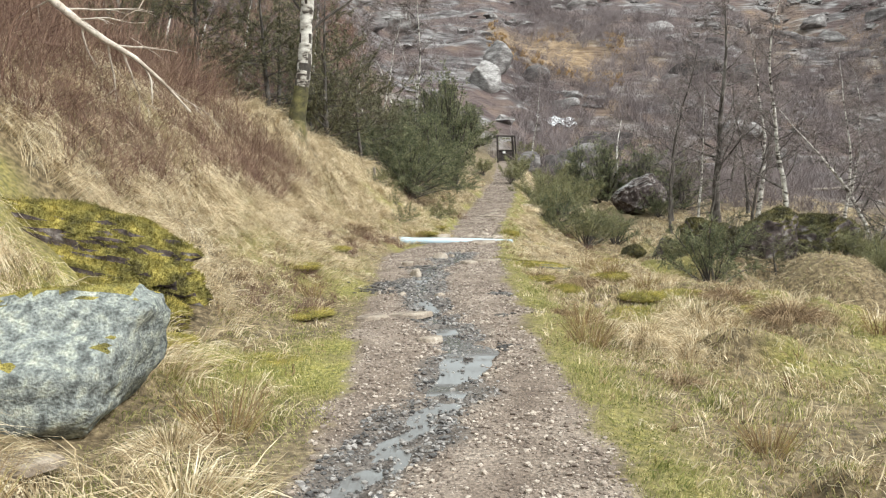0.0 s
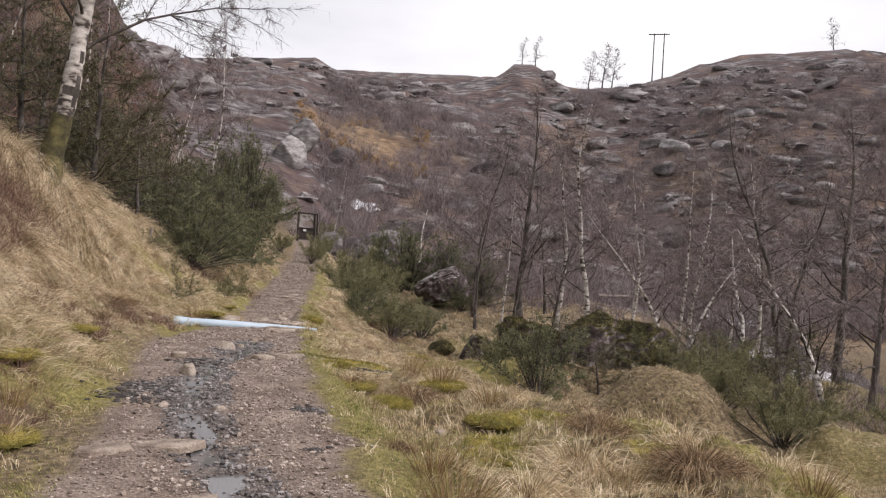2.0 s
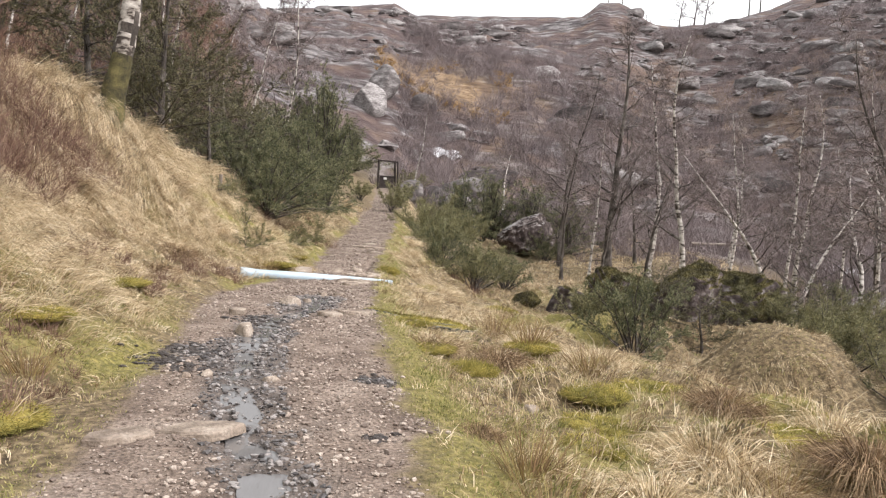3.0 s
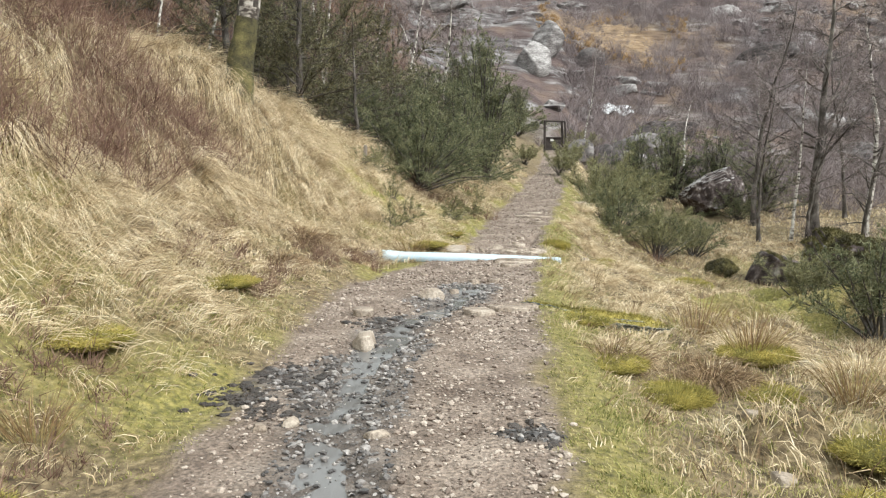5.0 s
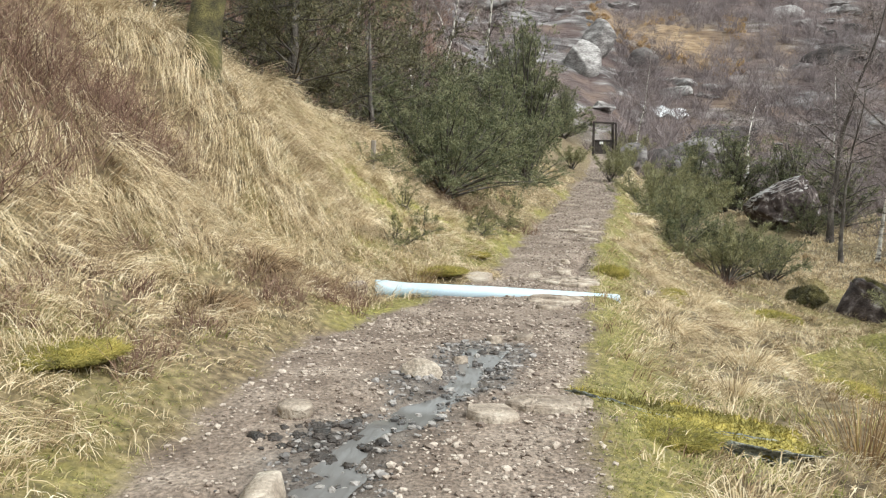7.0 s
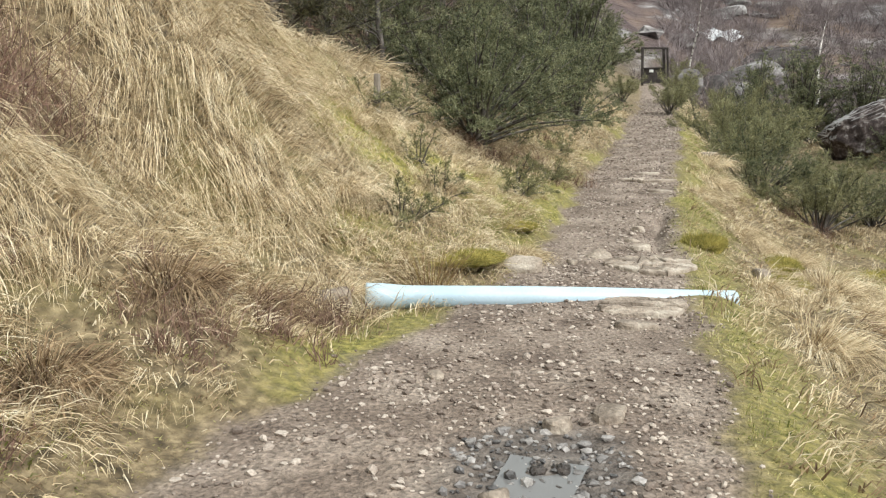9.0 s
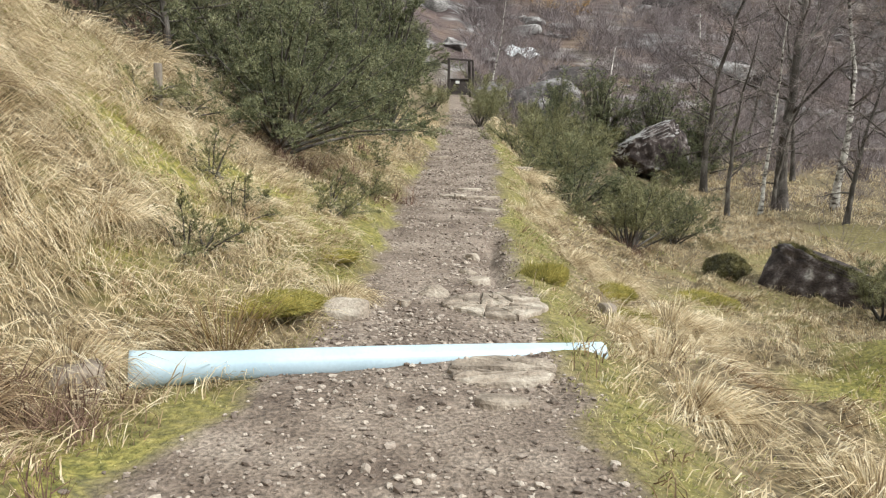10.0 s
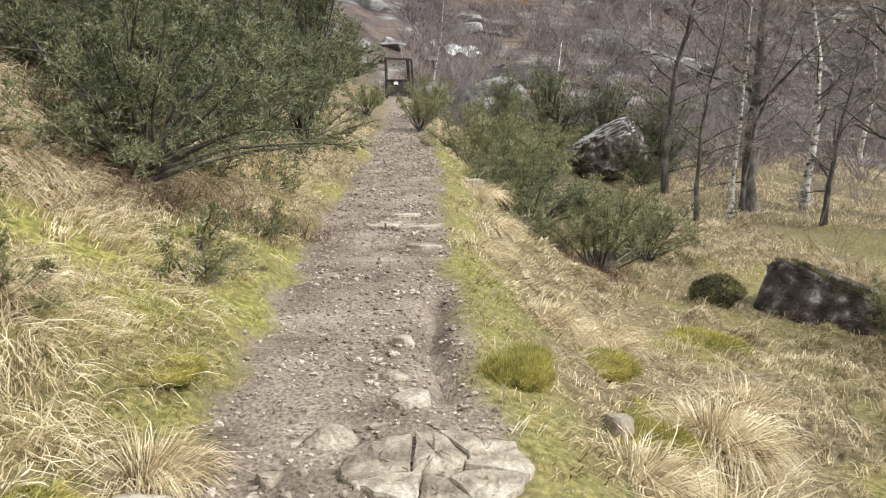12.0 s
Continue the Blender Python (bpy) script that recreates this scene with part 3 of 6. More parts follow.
def bare_tree_meshes(tall, girth, lean=(0.05, 0.0), limbs=22, first=0.25, spread=0.38, bark=M_BIRCH, twigs=40, droop=-0.05, moss=False, subs=6, twig_width=0.012):
    """Trunk, limbs and fine twigs of a leafless tree, foot at the origin."""
    k = 12
    trunk = wander((0, 0, -0.15), (lean[0], lean[1], 1), tall, k, 0.085, 0.05)
    rad = girth * (1 - np.linspace(0, 1, k) ** 0.9 * 0.93)
    rad[0] *= 1.35
    limb_lines, sub_lines, tb, tt = [], [], [], []
    for i in range(limbs):
        f = first + (0.97 - first) * (i + RNG.random()) / limbs
        s = f * (k - 1)
        a = int(min(s, k - 2))
        p = trunk[a] + (trunk[a + 1] - trunk[a]) * (s - a)
        az = RNG.random() * 6.283
        up = RNG.uniform(0.25, 0.9)
        ln = tall * spread * (1 - f * 0.72) * RNG.uniform(0.6, 1.15)
        line = wander(p, unit(np.array([math.cos(az), math.sin(az), up])), ln, 6, 0.16, 0.07)
        r0 = np.interp(s, np.arange(k), rad) * 0.42
        limb_lines.append((line, r0 * (1 - np.linspace(0, 0.9, 6))))
        for j in range(subs):
            q = line[RNG.integers(1, 6)]
            sub = wander(q, unit(RNG.normal(size=3) + unit(line[-1] - line[0]) * 1.2), ln * RNG.uniform(0.25, 0.55), 5, 0.2, droop + 0.05)
            sub_lines.append((sub, 0.008 * (1 - np.linspace(0, 0.8, 5)) * (girth / 0.1) ** 0.5))
            w = RNG.random((twigs // 2, 1)) * 3.999
            ia = w.astype(int)[:, 0]
            b = sub[ia] + (sub[ia + 1] - sub[ia]) * (w - ia[:, None])
            tb.append(b)
            tt.append(b + (unit(RNG.normal(size=b.shape)) * 0.75 + unit(sub[-1] - sub[0]) * 0.7 + np.array([0, 0, droop * 4])) * RNG.uniform(0.15, 0.55, (len(b), 1)) * min(1.0, tall / 8))
    tm = tubes("trunk", [(trunk, rad)], [bark, M_MOSSBARK], 9)
    if moss:
        cz = np.zeros(len(tm.polygons), np.int32)
        cz[: 9 * 2] = 1
        tm.polygons.foreach_set("material_index", cz)
    limb_bark = bark if bark is not M_BIRCH else M_BARK
    return (tm, tubes("branchwork", sub_lines, limb_bark, 4),
            needles("twigs", np.concatenate(tb), np.concatenate(tt), twig_width, M_TWIG if twig_width < 0.014 else M_BARK),
            [tubes("limb", [l], limb_bark, 5) for l in limb_lines])


def crowned_birch_meshes():
    """A mature birch: a curved leaning trunk, arching limbs that rise and then nod, and long hanging twigs."""
    trunk = np.array([(0, 0, -0.3), (0.06, 0, 0.25), (0.17, -0.02, 0.8), (0.27, -0.05, 1.45), (0.33, -0.06, 2.3), (0.43, -0.1, 3.3), (0.56, -0.12, 4.2), (0.68, -0.1, 5.0), (0.86, -0.15, 6.7), (1.0, -0.1, 8.6), (1.12, 0, 10.4)])
    rad = np.array([0.25, 0.19, 0.165, 0.15, 0.14, 0.125, 0.11, 0.095, 0.07, 0.04, 0.012])
    limb_lines, sub_lines, tb, tt = [], [], [], []
    for i in range(40):
        zz = 1.9 + 7.9 * ((i + RNG.random()) / 40) ** 0.9
        p = np.array([np.interp(zz, trunk[:, 2], trunk[:, 0]), np.interp(zz, trunk[:, 2], trunk[:, 1]), zz])
        az = i * 2.4 + RNG.normal() * 0.4
        ln = (4.3 - 0.3 * zz) * RNG.uniform(0.65, 1.15)
        line = wander(p, unit(np.array([math.cos(az), math.sin(az), RNG.uniform(0.7, 1.3)])), ln, 9, 0.12, -0.05)
        r0 = min(0.027, 0.4 * np.interp(zz, trunk[:, 2], rad)) * (1.2 if ln > 2 else 0.8)
        limb_lines.append((line, r0 * (1 - np.linspace(0, 0.88, 9))))
        for j in range(15):
            a = RNG.integers(2, 9)
            way = unit(unit(line[a] - line[a - 1]) + RNG.normal(size=3) * 0.65 + np.array([0, 0, 0.15]))
            sub = wander(line[a], way, ln * RNG.uniform(0.2, 0.45), 6, 0.15, -0.10)
            sub_lines.append((sub, 0.0075 * (1 - np.linspace(0, 0.75, 6))))
            w = RNG.random((40, 1)) * 4.999
            ia = w.astype(int)[:, 0]
            b = sub[ia] + (sub[ia + 1] - sub[ia]) * (w - ia[:, None])
            m = b + (unit(RNG.normal(size=b.shape)) * 0.6 + unit(sub[-1] - sub[0]) * 0.8 + np.array([0, 0, -0.2])) * RNG.uniform(0.14, 0.4, (40, 1))
            tb += [b, m[::2]]
            tt += [m, m[::2] + (RNG.normal(size=m[::2].shape) * 0.35 + np.array([0, 0, -0.8])) * RNG.uniform(0.1, 0.3, (20, 1))]
    fine_pts = np.linspace(0, 10, 41)
    smooth = np.stack([np.interp(fine_pts, np.arange(11), trunk[:, k]) for k in range(3)], -1) + RNG.normal(size=(41, 3)) * 0.006
    tm = tubes("trunk", [(smooth, np.interp(fine_pts, np.arange(11), rad) * RNG.uniform(0.93, 1.07, 41))], [M_BIRCH, M_MOSSBARK, M_BARK], 10)
    ring = np.repeat(np.arange(40), 10)
    tm.polygons.foreach_set("material_index", np.where(ring < 9, 1, np.where((ring < 15) & (RNG.random(400) < 0.55), 2, 0)).astype(np.int32))
    return (tm, tubes("branchwork", sub_lines, M_BARK, 4), needles("twigs", np.concatenate(tb), np.concatenate(tt), 0.009, M_BARK),
            [tubes("limb", [l], M_BARK, 6) for l in limb_lines])


def place_tree(name, meshes, x, y, turn, scale, label, category="tree", group="", z=None):
    ob = empty(name, pose(x, y, ground_at(x, y) if z is None else z, 0, 0, turn), label, category, group)
    ob.scale = (scale, scale, scale)
    for n, me in zip(("trunk", "branchwork", "crown"), meshes):
        tagged(part(n, me, ob), kind="" if n == "trunk" else "stuff")
    for me in meshes[3]:
        part("limb", me, ob)
    return ob


def bush_meshes(tall, wide, stems, sprays, mat, needle=0.05, upright=0.8, wood=M_BARK, low=0.15, hang=0.0, width=0.012, per=26):
    """An evergreen bush: stems from one foot, side shoots, and many slim needles; uneven outline with gaps."""
    main, lines, nb, nt_ = [], [], [], []
    for i in range(stems):
        az = 6.283 * (i + RNG.random() * 0.8) / stems
        out = RNG.uniform(0.15, 1.0)
        way = unit(np.array([math.cos(az) * out * wide, math.sin(az) * out * wide, tall * upright * RNG.uniform(0.55, 1.1)]))
        ln = math.hypot(wide * out, tall) * RNG.uniform(0.6, 1.0)
        line = wander((RNG.normal() * 0.05, RNG.normal() * 0.05, -0.05), way, ln, 8, 0.1, 0.03)
        main.append((line, max(0.012, tall * 0.014) * (1 - np.linspace(0, 0.85, 8))))
        for j in range(sprays):
            s = RNG.uniform(low, 1.0) * 6.99
            a = int(s)
            p = line[a] + (line[a + 1] - line[a]) * (s - a)
            d = unit(unit(line[-1] - line[0]) * 0.9 + RNG.normal(size=3) * 0.75 + np.array([0, 0, hang]))
            sl = RNG.uniform(0.2, 0.55) * min(1.0, tall / 2.0) * (1.15 - s / 12)
            shoot = wander(p, d, sl, 4, 0.12, 0.02 + hang * 0.2)
            if j % 3 == 0:
                lines.append((shoot, 0.006 * (1 - np.linspace(0, 0.8, 4))))
            w = RNG.random((per, 1)) * 2.999
            ia = w.astype(int)[:, 0]
            b = shoot[ia] + (shoot[ia + 1] - shoot[ia]) * (w - ia[:, None])
            b = b + RNG.normal(size=b.shape) * 0.02
            nb.append(b)
            nt_.append(b + (unit(RNG.normal(size=b.shape)) * 0.8 + unit(shoot[-1] - shoot[0]) * 0.8) * needle * RNG.uniform(0.6, 1.4, (per, 1)))
    return tubes("branchwork", lines, wood, 4), needles("foliage", np.concatenate(nb), np.concatenate(nt_), width, mat), [tubes("stem", [l], wood, 5) for l in main]


def juniper_meshes(tall, wide, boughs, sprays, mat, bare=0.3, needle=0.036, width=0.011, per=56, nod=-0.07, flat=0.0):
    """A juniper: arching boughs that fill an uneven dome, feathery side sprays with nodding tips, dark gaps between."""
    main, lines, nb, nt_ = [], [], [], []
    for i in range(boughs):
        az = i * 2.4 + RNG.normal() * 0.3
        el = radians(RNG.uniform(6, 88) ** 1.0 * (1 - flat))
        reach = RNG.uniform(0.72, 1.12)
        end = np.array([math.cos(az) * math.cos(el) * wide, math.sin(az) * math.cos(el) * wide, math.sin(el) * tall]) * reach
        ln = np.linalg.norm(end)
        line = wander((RNG.normal() * 0.06, RNG.normal() * 0.06, -0.05), unit(end / ln + np.array([0, 0, 0.35])), ln, 8, 0.09, -0.05)
        line = line + np.linspace(0, 1, 8)[:, None] ** 1.5 * (end - line[-1]) * 0.8
        main.append((line, (0.01 + 0.009 * tall) * (1 - np.linspace(0, 0.85, 8))))
        axis_way = unit(line[-1] - line[0])
        for j in range(sprays):
            f = bare + (1 - bare) * RNG.random() ** 0.75
            s = f * 6.99
            a = int(s)
            p = line[a] + (line[a + 1] - line[a]) * (s - a)
            d = unit(axis_way * 0.8 + RNG.normal(size=3) * np.array([0.6, 0.6, 0.42]) + np.array([0, 0, 0.12]))
            sl = RNG.uniform(0.16, 0.42) * min(1.0, 0.35 + tall / 3.0) * (1.2 - 0.4 * f)
            shoot = wander(p, d, sl, 5, 0.10, nod)
            if j % 4 == 0:
                lines.append((shoot[:4], 0.006 * (1 - np.linspace(0, 0.8, 4))))
            k = 8
            u = RNG.uniform(0.15, 1.0, (k, 1)) * 3.999
            iu = u.astype(int)[:, 0]
            root = shoot[iu] + (shoot[iu + 1] - shoot[iu]) * (u - iu[:, None])
            limb = unit(d + RNG.normal(size=(k, 3)) * 0.55) * sl * RNG.uniform(0.25, 0.5, (k, 1)) * (1.15 - u / 5)
            w = RNG.random((k, per // k, 1))
            b = (root[:, None] + limb[:, None] * w).reshape(-1, 3)
            way = np.repeat(unit(limb), per // k, 0)
            nb.append(b)
            nt_.append(b + unit(way * 1.0 + RNG.normal(size=b.shape) * 0.55) * needle * RNG.uniform(0.7, 1.4, (len(b), 1)))
    return tubes("branchwork", lines, M_BARK, 4), needles("foliage", np.concatenate(nb), np.concatenate(nt_), width, mat), [tubes("stem", [l], M_BARK, 5) for l in main]


def conifer_meshes(tall, wide, boughs, mat, needle=0.075, width=0.011, lean=0.04, low=0.1):
    """A young pine: one stem and open spreading boughs with needles towards their ends."""
    k = 9
    stem = wander((0, 0, -0.1), (lean, 0.02, 1), tall, k, 0.06, 0.05)
    main, lines, nb, nt_ = [(stem, tall * 0.02 * (1 - np.linspace(0, 0.9, k)))], [], [], []
    for i in range(boughs):
        f = low + (1 - low) * (i + RNG.random()) / boughs
        s = f * (k - 1.01)
        a = int(s)
        p = stem[a] + (stem[a + 1] - stem[a]) * (s - a)
        az = RNG.random() * 6.283
        ln = wide * (1.05 - 0.8 * f) * RNG.uniform(0.55, 1.15)
        line = wander(p, unit(np.array([math.cos(az), math.sin(az), RNG.uniform(-0.1, 0.45)])), ln, 7, 0.16, 0.05)
        main.append((line, 0.016 * (1.2 - f) * (1 - np.linspace(0, 0.85, 7))))
        for j in range(max(5, int(11 * ln))):
            s2 = RNG.uniform(0.25, 1.0) * 5.99
            a2 = int(s2)
            q = line[a2] + (line[a2 + 1] - line[a2]) * (s2 - a2)
            shoot = wander(q, unit(unit(line[-1] - line[0]) * 0.8 + RNG.normal(size=3) * 0.55 + np.array([0, 0, 0.1])), RNG.uniform(0.15, 0.4), 4, 0.15, 0.04)
            lines.append((shoot, 0.005 * (1 - np.linspace(0, 0.8, 4))))
            w = RNG.random((34, 1)) * 2.999
            ia = w.astype(int)[:, 0]
            b = shoot[ia] + (shoot[ia + 1] - shoot[ia]) * (w - ia[:, None])
            nb.append(b)
            nt_.append(b + (unit(RNG.normal(size=b.shape)) * 0.85 + unit(shoot[-1] - shoot[0]) * 0.7) * needle * RNG.uniform(0.6, 1.3, (34, 1)))
    return tubes("branchwork", lines, M_BARK, 4), needles("foliage", np.concatenate(nb), np.concatenate(nt_), width, mat), [tubes("bough", [l], M_BARK, 5) for l in main]


def place_bush(name, meshes, x, y, turn, scale, label, category="bush", group="", z=None):
    ob = empty(name, pose(x, y, ground_at(x, y) if z is None else z, 0, 0, turn), label, category, group)
    ob.scale = scale if isinstance(scale, tuple) else (scale, scale, scale)
    for n, me in zip(("branchwork", "foliage"), meshes):
        tagged(part(n, me, ob), kind="stuff")
    for me in meshes[2]:
        part("bough" if "pine" in name else "stem", me, ob)
    return ob


def ico(level):
    bm = bmesh.new()
    bmesh.ops.create_icosphere(bm, subdivisions=level, radius=1.0)
    v = np.array([x.co[:] for x in bm.verts])
    f = np.array([[x.index for x in p.verts] for p in bm.faces])
    bm.free()
    return v, f


ICO = {n: ico(n) for n in (1, 2, 3, 4, 5)}


def rock_shape(level, size, seed, cuts=7, depth=0.75, rough=0.12, fine=0.03, boxy=1.0):
    """A stone: a ball cut by flat faces, then roughened."""
    rs = np.random.default_rng(seed)
    v, f = ICO[level]
    v = np.sign(v) * np.abs(v) ** boxy
    for _ in range(cuts):
        n = unit(rs.normal(size=3))
        d = rs.uniform(depth * 0.75, depth * 1.15)
        over = np.maximum(v @ n - d, 0)
        v = v - over[:, None] * n * 0.92
    r = 1 + rough * vnoise(v, 1.7, 3, seed) + fine * vnoise(v, 7, 3, seed + 5)
    return v * r[:, None] * np.array(size), f


def rock(name, x, y, size, seed, mat, label, turn=0.0, tilt=(0, 0), level=4, sink=0.3, category="rock", group="", z=None, cap=None, cap_from=0.45, fur=0, shag=0.035, **kw):
    v, f = rock_shape(level, size, seed, **kw)
    me = mesh_of(name, v, f, [mat] + ([cap] if cap else []))
    if cap:
        c = v[f]
        nz = unit(np.cross(c[:, 1] - c[:, 0], c[:, 2] - c[:, 0]))[:, 2]
        me.polygons.foreach_set("material_index", (nz + 0.55 * vnoise(c.mean(1), 2.3, 3, seed) > cap_from).astype(np.int32))
    ob = new(name, me)
    ob.matrix_basis = pose(x, y, (ground_at(x, y) if z is None else z) + size[2] * (1 - 2 * sink), tilt[0], tilt[1], turn)
    if fur:
        top = c[nz + 0.55 * vnoise(c.mean(1), 2.3, 3, seed) > cap_from]
        normal = np.cross(top[:, 1] - top[:, 0], top[:, 2] - top[:, 0])
        area = np.linalg.norm(normal, axis=1)
        pick = RNG.choice(len(top), fur, p=area / area.sum())
        a, b = np.sqrt(RNG.random((fur, 1))), RNG.random((fur, 1))
        root = top[pick, 0] * (1 - a) + top[pick, 1] * a * (1 - b) + top[pick, 2] * a * b
        way = unit(unit(normal[pick]) + RNG.normal(size=(fur, 3)) * 0.7)
        tagged(part("moss_fur", needles("moss_fur", root, root + way * shag * RNG.uniform(0.5, 1.5, (fur, 1)), shag * 0.3, cap), ob, "shaggy moss"), kind="stuff")
    return tagged(ob, label, category, group)


def scatter_rocks(name, xs, ys, sizes, mat, level=1, flat=0.6, sink=0.3, zoff=None):
    """Many small stones in one mesh."""
    v0, f0 = ICO[level]
    n = len(xs)
    jit = 1 + RNG.uniform(-0.35, 0.3, (n, len(v0), 1))
    a = RNG.random(n) * 6.283
    sc = np.stack([np.ones(n), RNG.uniform(0.6, 1.0, n), RNG.uniform(flat * 0.6, flat * 1.2, n)], -1) * sizes[:, None]
    v = v0[None] * jit * sc[:, None]
    c, s = np.cos(a)[:, None], np.sin(a)[:, None]
    v = np.stack([v[..., 0] * c - v[..., 1] * s, v[..., 0] * s + v[..., 1] * c, v[..., 2]], -1)
    z = height(xs, ys) if zoff is None else zoff
    v = v + np.stack([xs, ys, z + sc[:, 2] * (1 - 2 * sink)], -1)[:, None]
    f = (np.arange(n)[:, None, None] * len(v0) + f0[None]).reshape(-1, 3)
    return new(name, mesh_of(name, v.reshape(-1, 3), f, mat, smooth=False))


# ---- hillside: crags, boulders, scrub ----
def polar(n, az0, az1, r0, r1, power=1.0):
    az = np.radians(RNG.uniform(az0, az1, n))
    r = r0 + (r1 - r0) * RNG.random(n) ** power
    return 0.05 + r * np.sin(az), 3 + r * np.cos(az)


hx, hy = polar(1700, -7, 52, 62, 158, 0.75)
keep = flat_noise(hx, hy, 0.05, 3, 51) > -0.05
hx, hy = hx[keep], hy[keep]
crags = scatter_rocks("hillside_stones", hx, hy, RNG.uniform(0.5, 1.0, len(hx)) ** 3 * 1.5, M_HILLROCK, 2, 0.4, 0.5)
tagged(crags, "grey weathered stones and ledges across the hillside", "stones", kind="stuff")
BOULDERS = [mesh_of("boulder", *rock_shape(3, (1.5, 0.8, 0.5), 300 + i, 10, 0.7, 0.22, 0.08, 0.7), M_HILLROCK) for i in range(8)]
hx, hy = polar(420, -7, 50, 62, 158, 0.7)
keep = flat_noise(hx, hy, 0.05, 3, 51) > -0.02
for i, (x, y) in enumerate(zip(hx[keep], hy[keep])):
    s = RNG.uniform(0.7, 2.3)
    ob = tagged(new("boulder", BOULDERS[i % 8]), "grey weathered boulder in brown hillside heather", "boulder", "hillside boulders")
    ob.matrix_basis = pose(x, y, ground_at(x, y) + 0.02 * s, RNG.uniform(-12, 12), RNG.uniform(-14, 14), -math.degrees(math.atan2(x, y - 3)) + RNG.uniform(-30, 30)) @ Matrix.Scale(s, 4)
lx, ly = polar(36, -45, -8, 44, 76)
for i, (x, y) in enumerate(zip(lx, ly)):
    s = RNG.uniform(0.4, 0.9)
    ob = tagged(new("boulder", BOULDERS[i % 8]), "grey boulder on the steep dark slope", "boulder", "slope boulders")
    ob.matrix_basis = pose(x, y, ground_at(x, y) + 0.05 * s, 0, 0, RNG.uniform(0, 360)) @ Matrix.Scale(s, 4)


def scrub(name, xs, ys, tall, stems, mat, label, width=0.012, zs=None):
    """Bare upright scrub: fans of thin stems."""
    n = len(xs)
    z = height(xs, ys) if zs is None else zs
    foot = np.repeat(np.stack([xs, ys, z - 0.05], -1), stems, 0)
    foot = foot + RNG.normal(size=foot.shape) * np.array([0.25, 0.25, 0]) * tall * 0.4
    way = unit(RNG.normal(size=foot.shape) * np.array([0.5, 0.5, 0.25]) + np.array([0, 0, 1.0]))
    ln = np.repeat(tall * RNG.uniform(0.5, 1.1, n), stems) * RNG.uniform(0.4, 1.0, n * stems)
    # side twigs start part of the way up the stems
    up = foot + way * ln[:, None] * RNG.uniform(0.2, 0.8, (len(ln), 1))
    side = up + (way + RNG.normal(size=way.shape) * 0.6) * ln[:, None] * 0.4
    b, t = np.concatenate([foot, up]), np.concatenate([foot + way * ln[:, None], side])
    return tagged(new(name, needles(name, b, t, width, mat)), label, "scrub", kind="stuff")


sx, sy = polar(4600, 5, 54, 44, 150, 0.75)
keep = (flat_noise(sx, sy, 0.04, 3, 52) > -0.25) & (np.hypot((sx - 12.5) / 7, (sy - 96) / 12) + 0.5 * RNG.random(len(sx)) > 1)
scrub("hillside_birch_scrub", sx[keep], sy[keep], 2.7, 34, M_SCRUB, "bare purple-brown birch scrub across the hillside", 0.035)
sx, sy = polar(900, -40, -6, 26, 76)
scrub("slope_birch_scrub", sx, sy, 2.4, 34, M_THICKET, "bare purple-brown birch scrub on the steep slope", 0.025)
sx, sy = polar(1100, -7, 10, 48, 140)
keep = flat_noise(sx, sy, 0.06, 3, 53) > -0.15
scrub("valley_head_scrub", sx[keep], sy[keep], 1.5, 22, M_SCRUB, "sparse bare scrub at the head of the valley", 0.02)

sx, sy = polar(420, 3, 13, 82, 108)
keep = flat_noise(sx, sy, 0.07, 3, 57) > -0.2
scrub("hill_grass_patch", sx[keep], sy[keep], 0.8, 34, M_HILLGRASS, "orange-brown dead grass between the hillside rocks", 0.06)

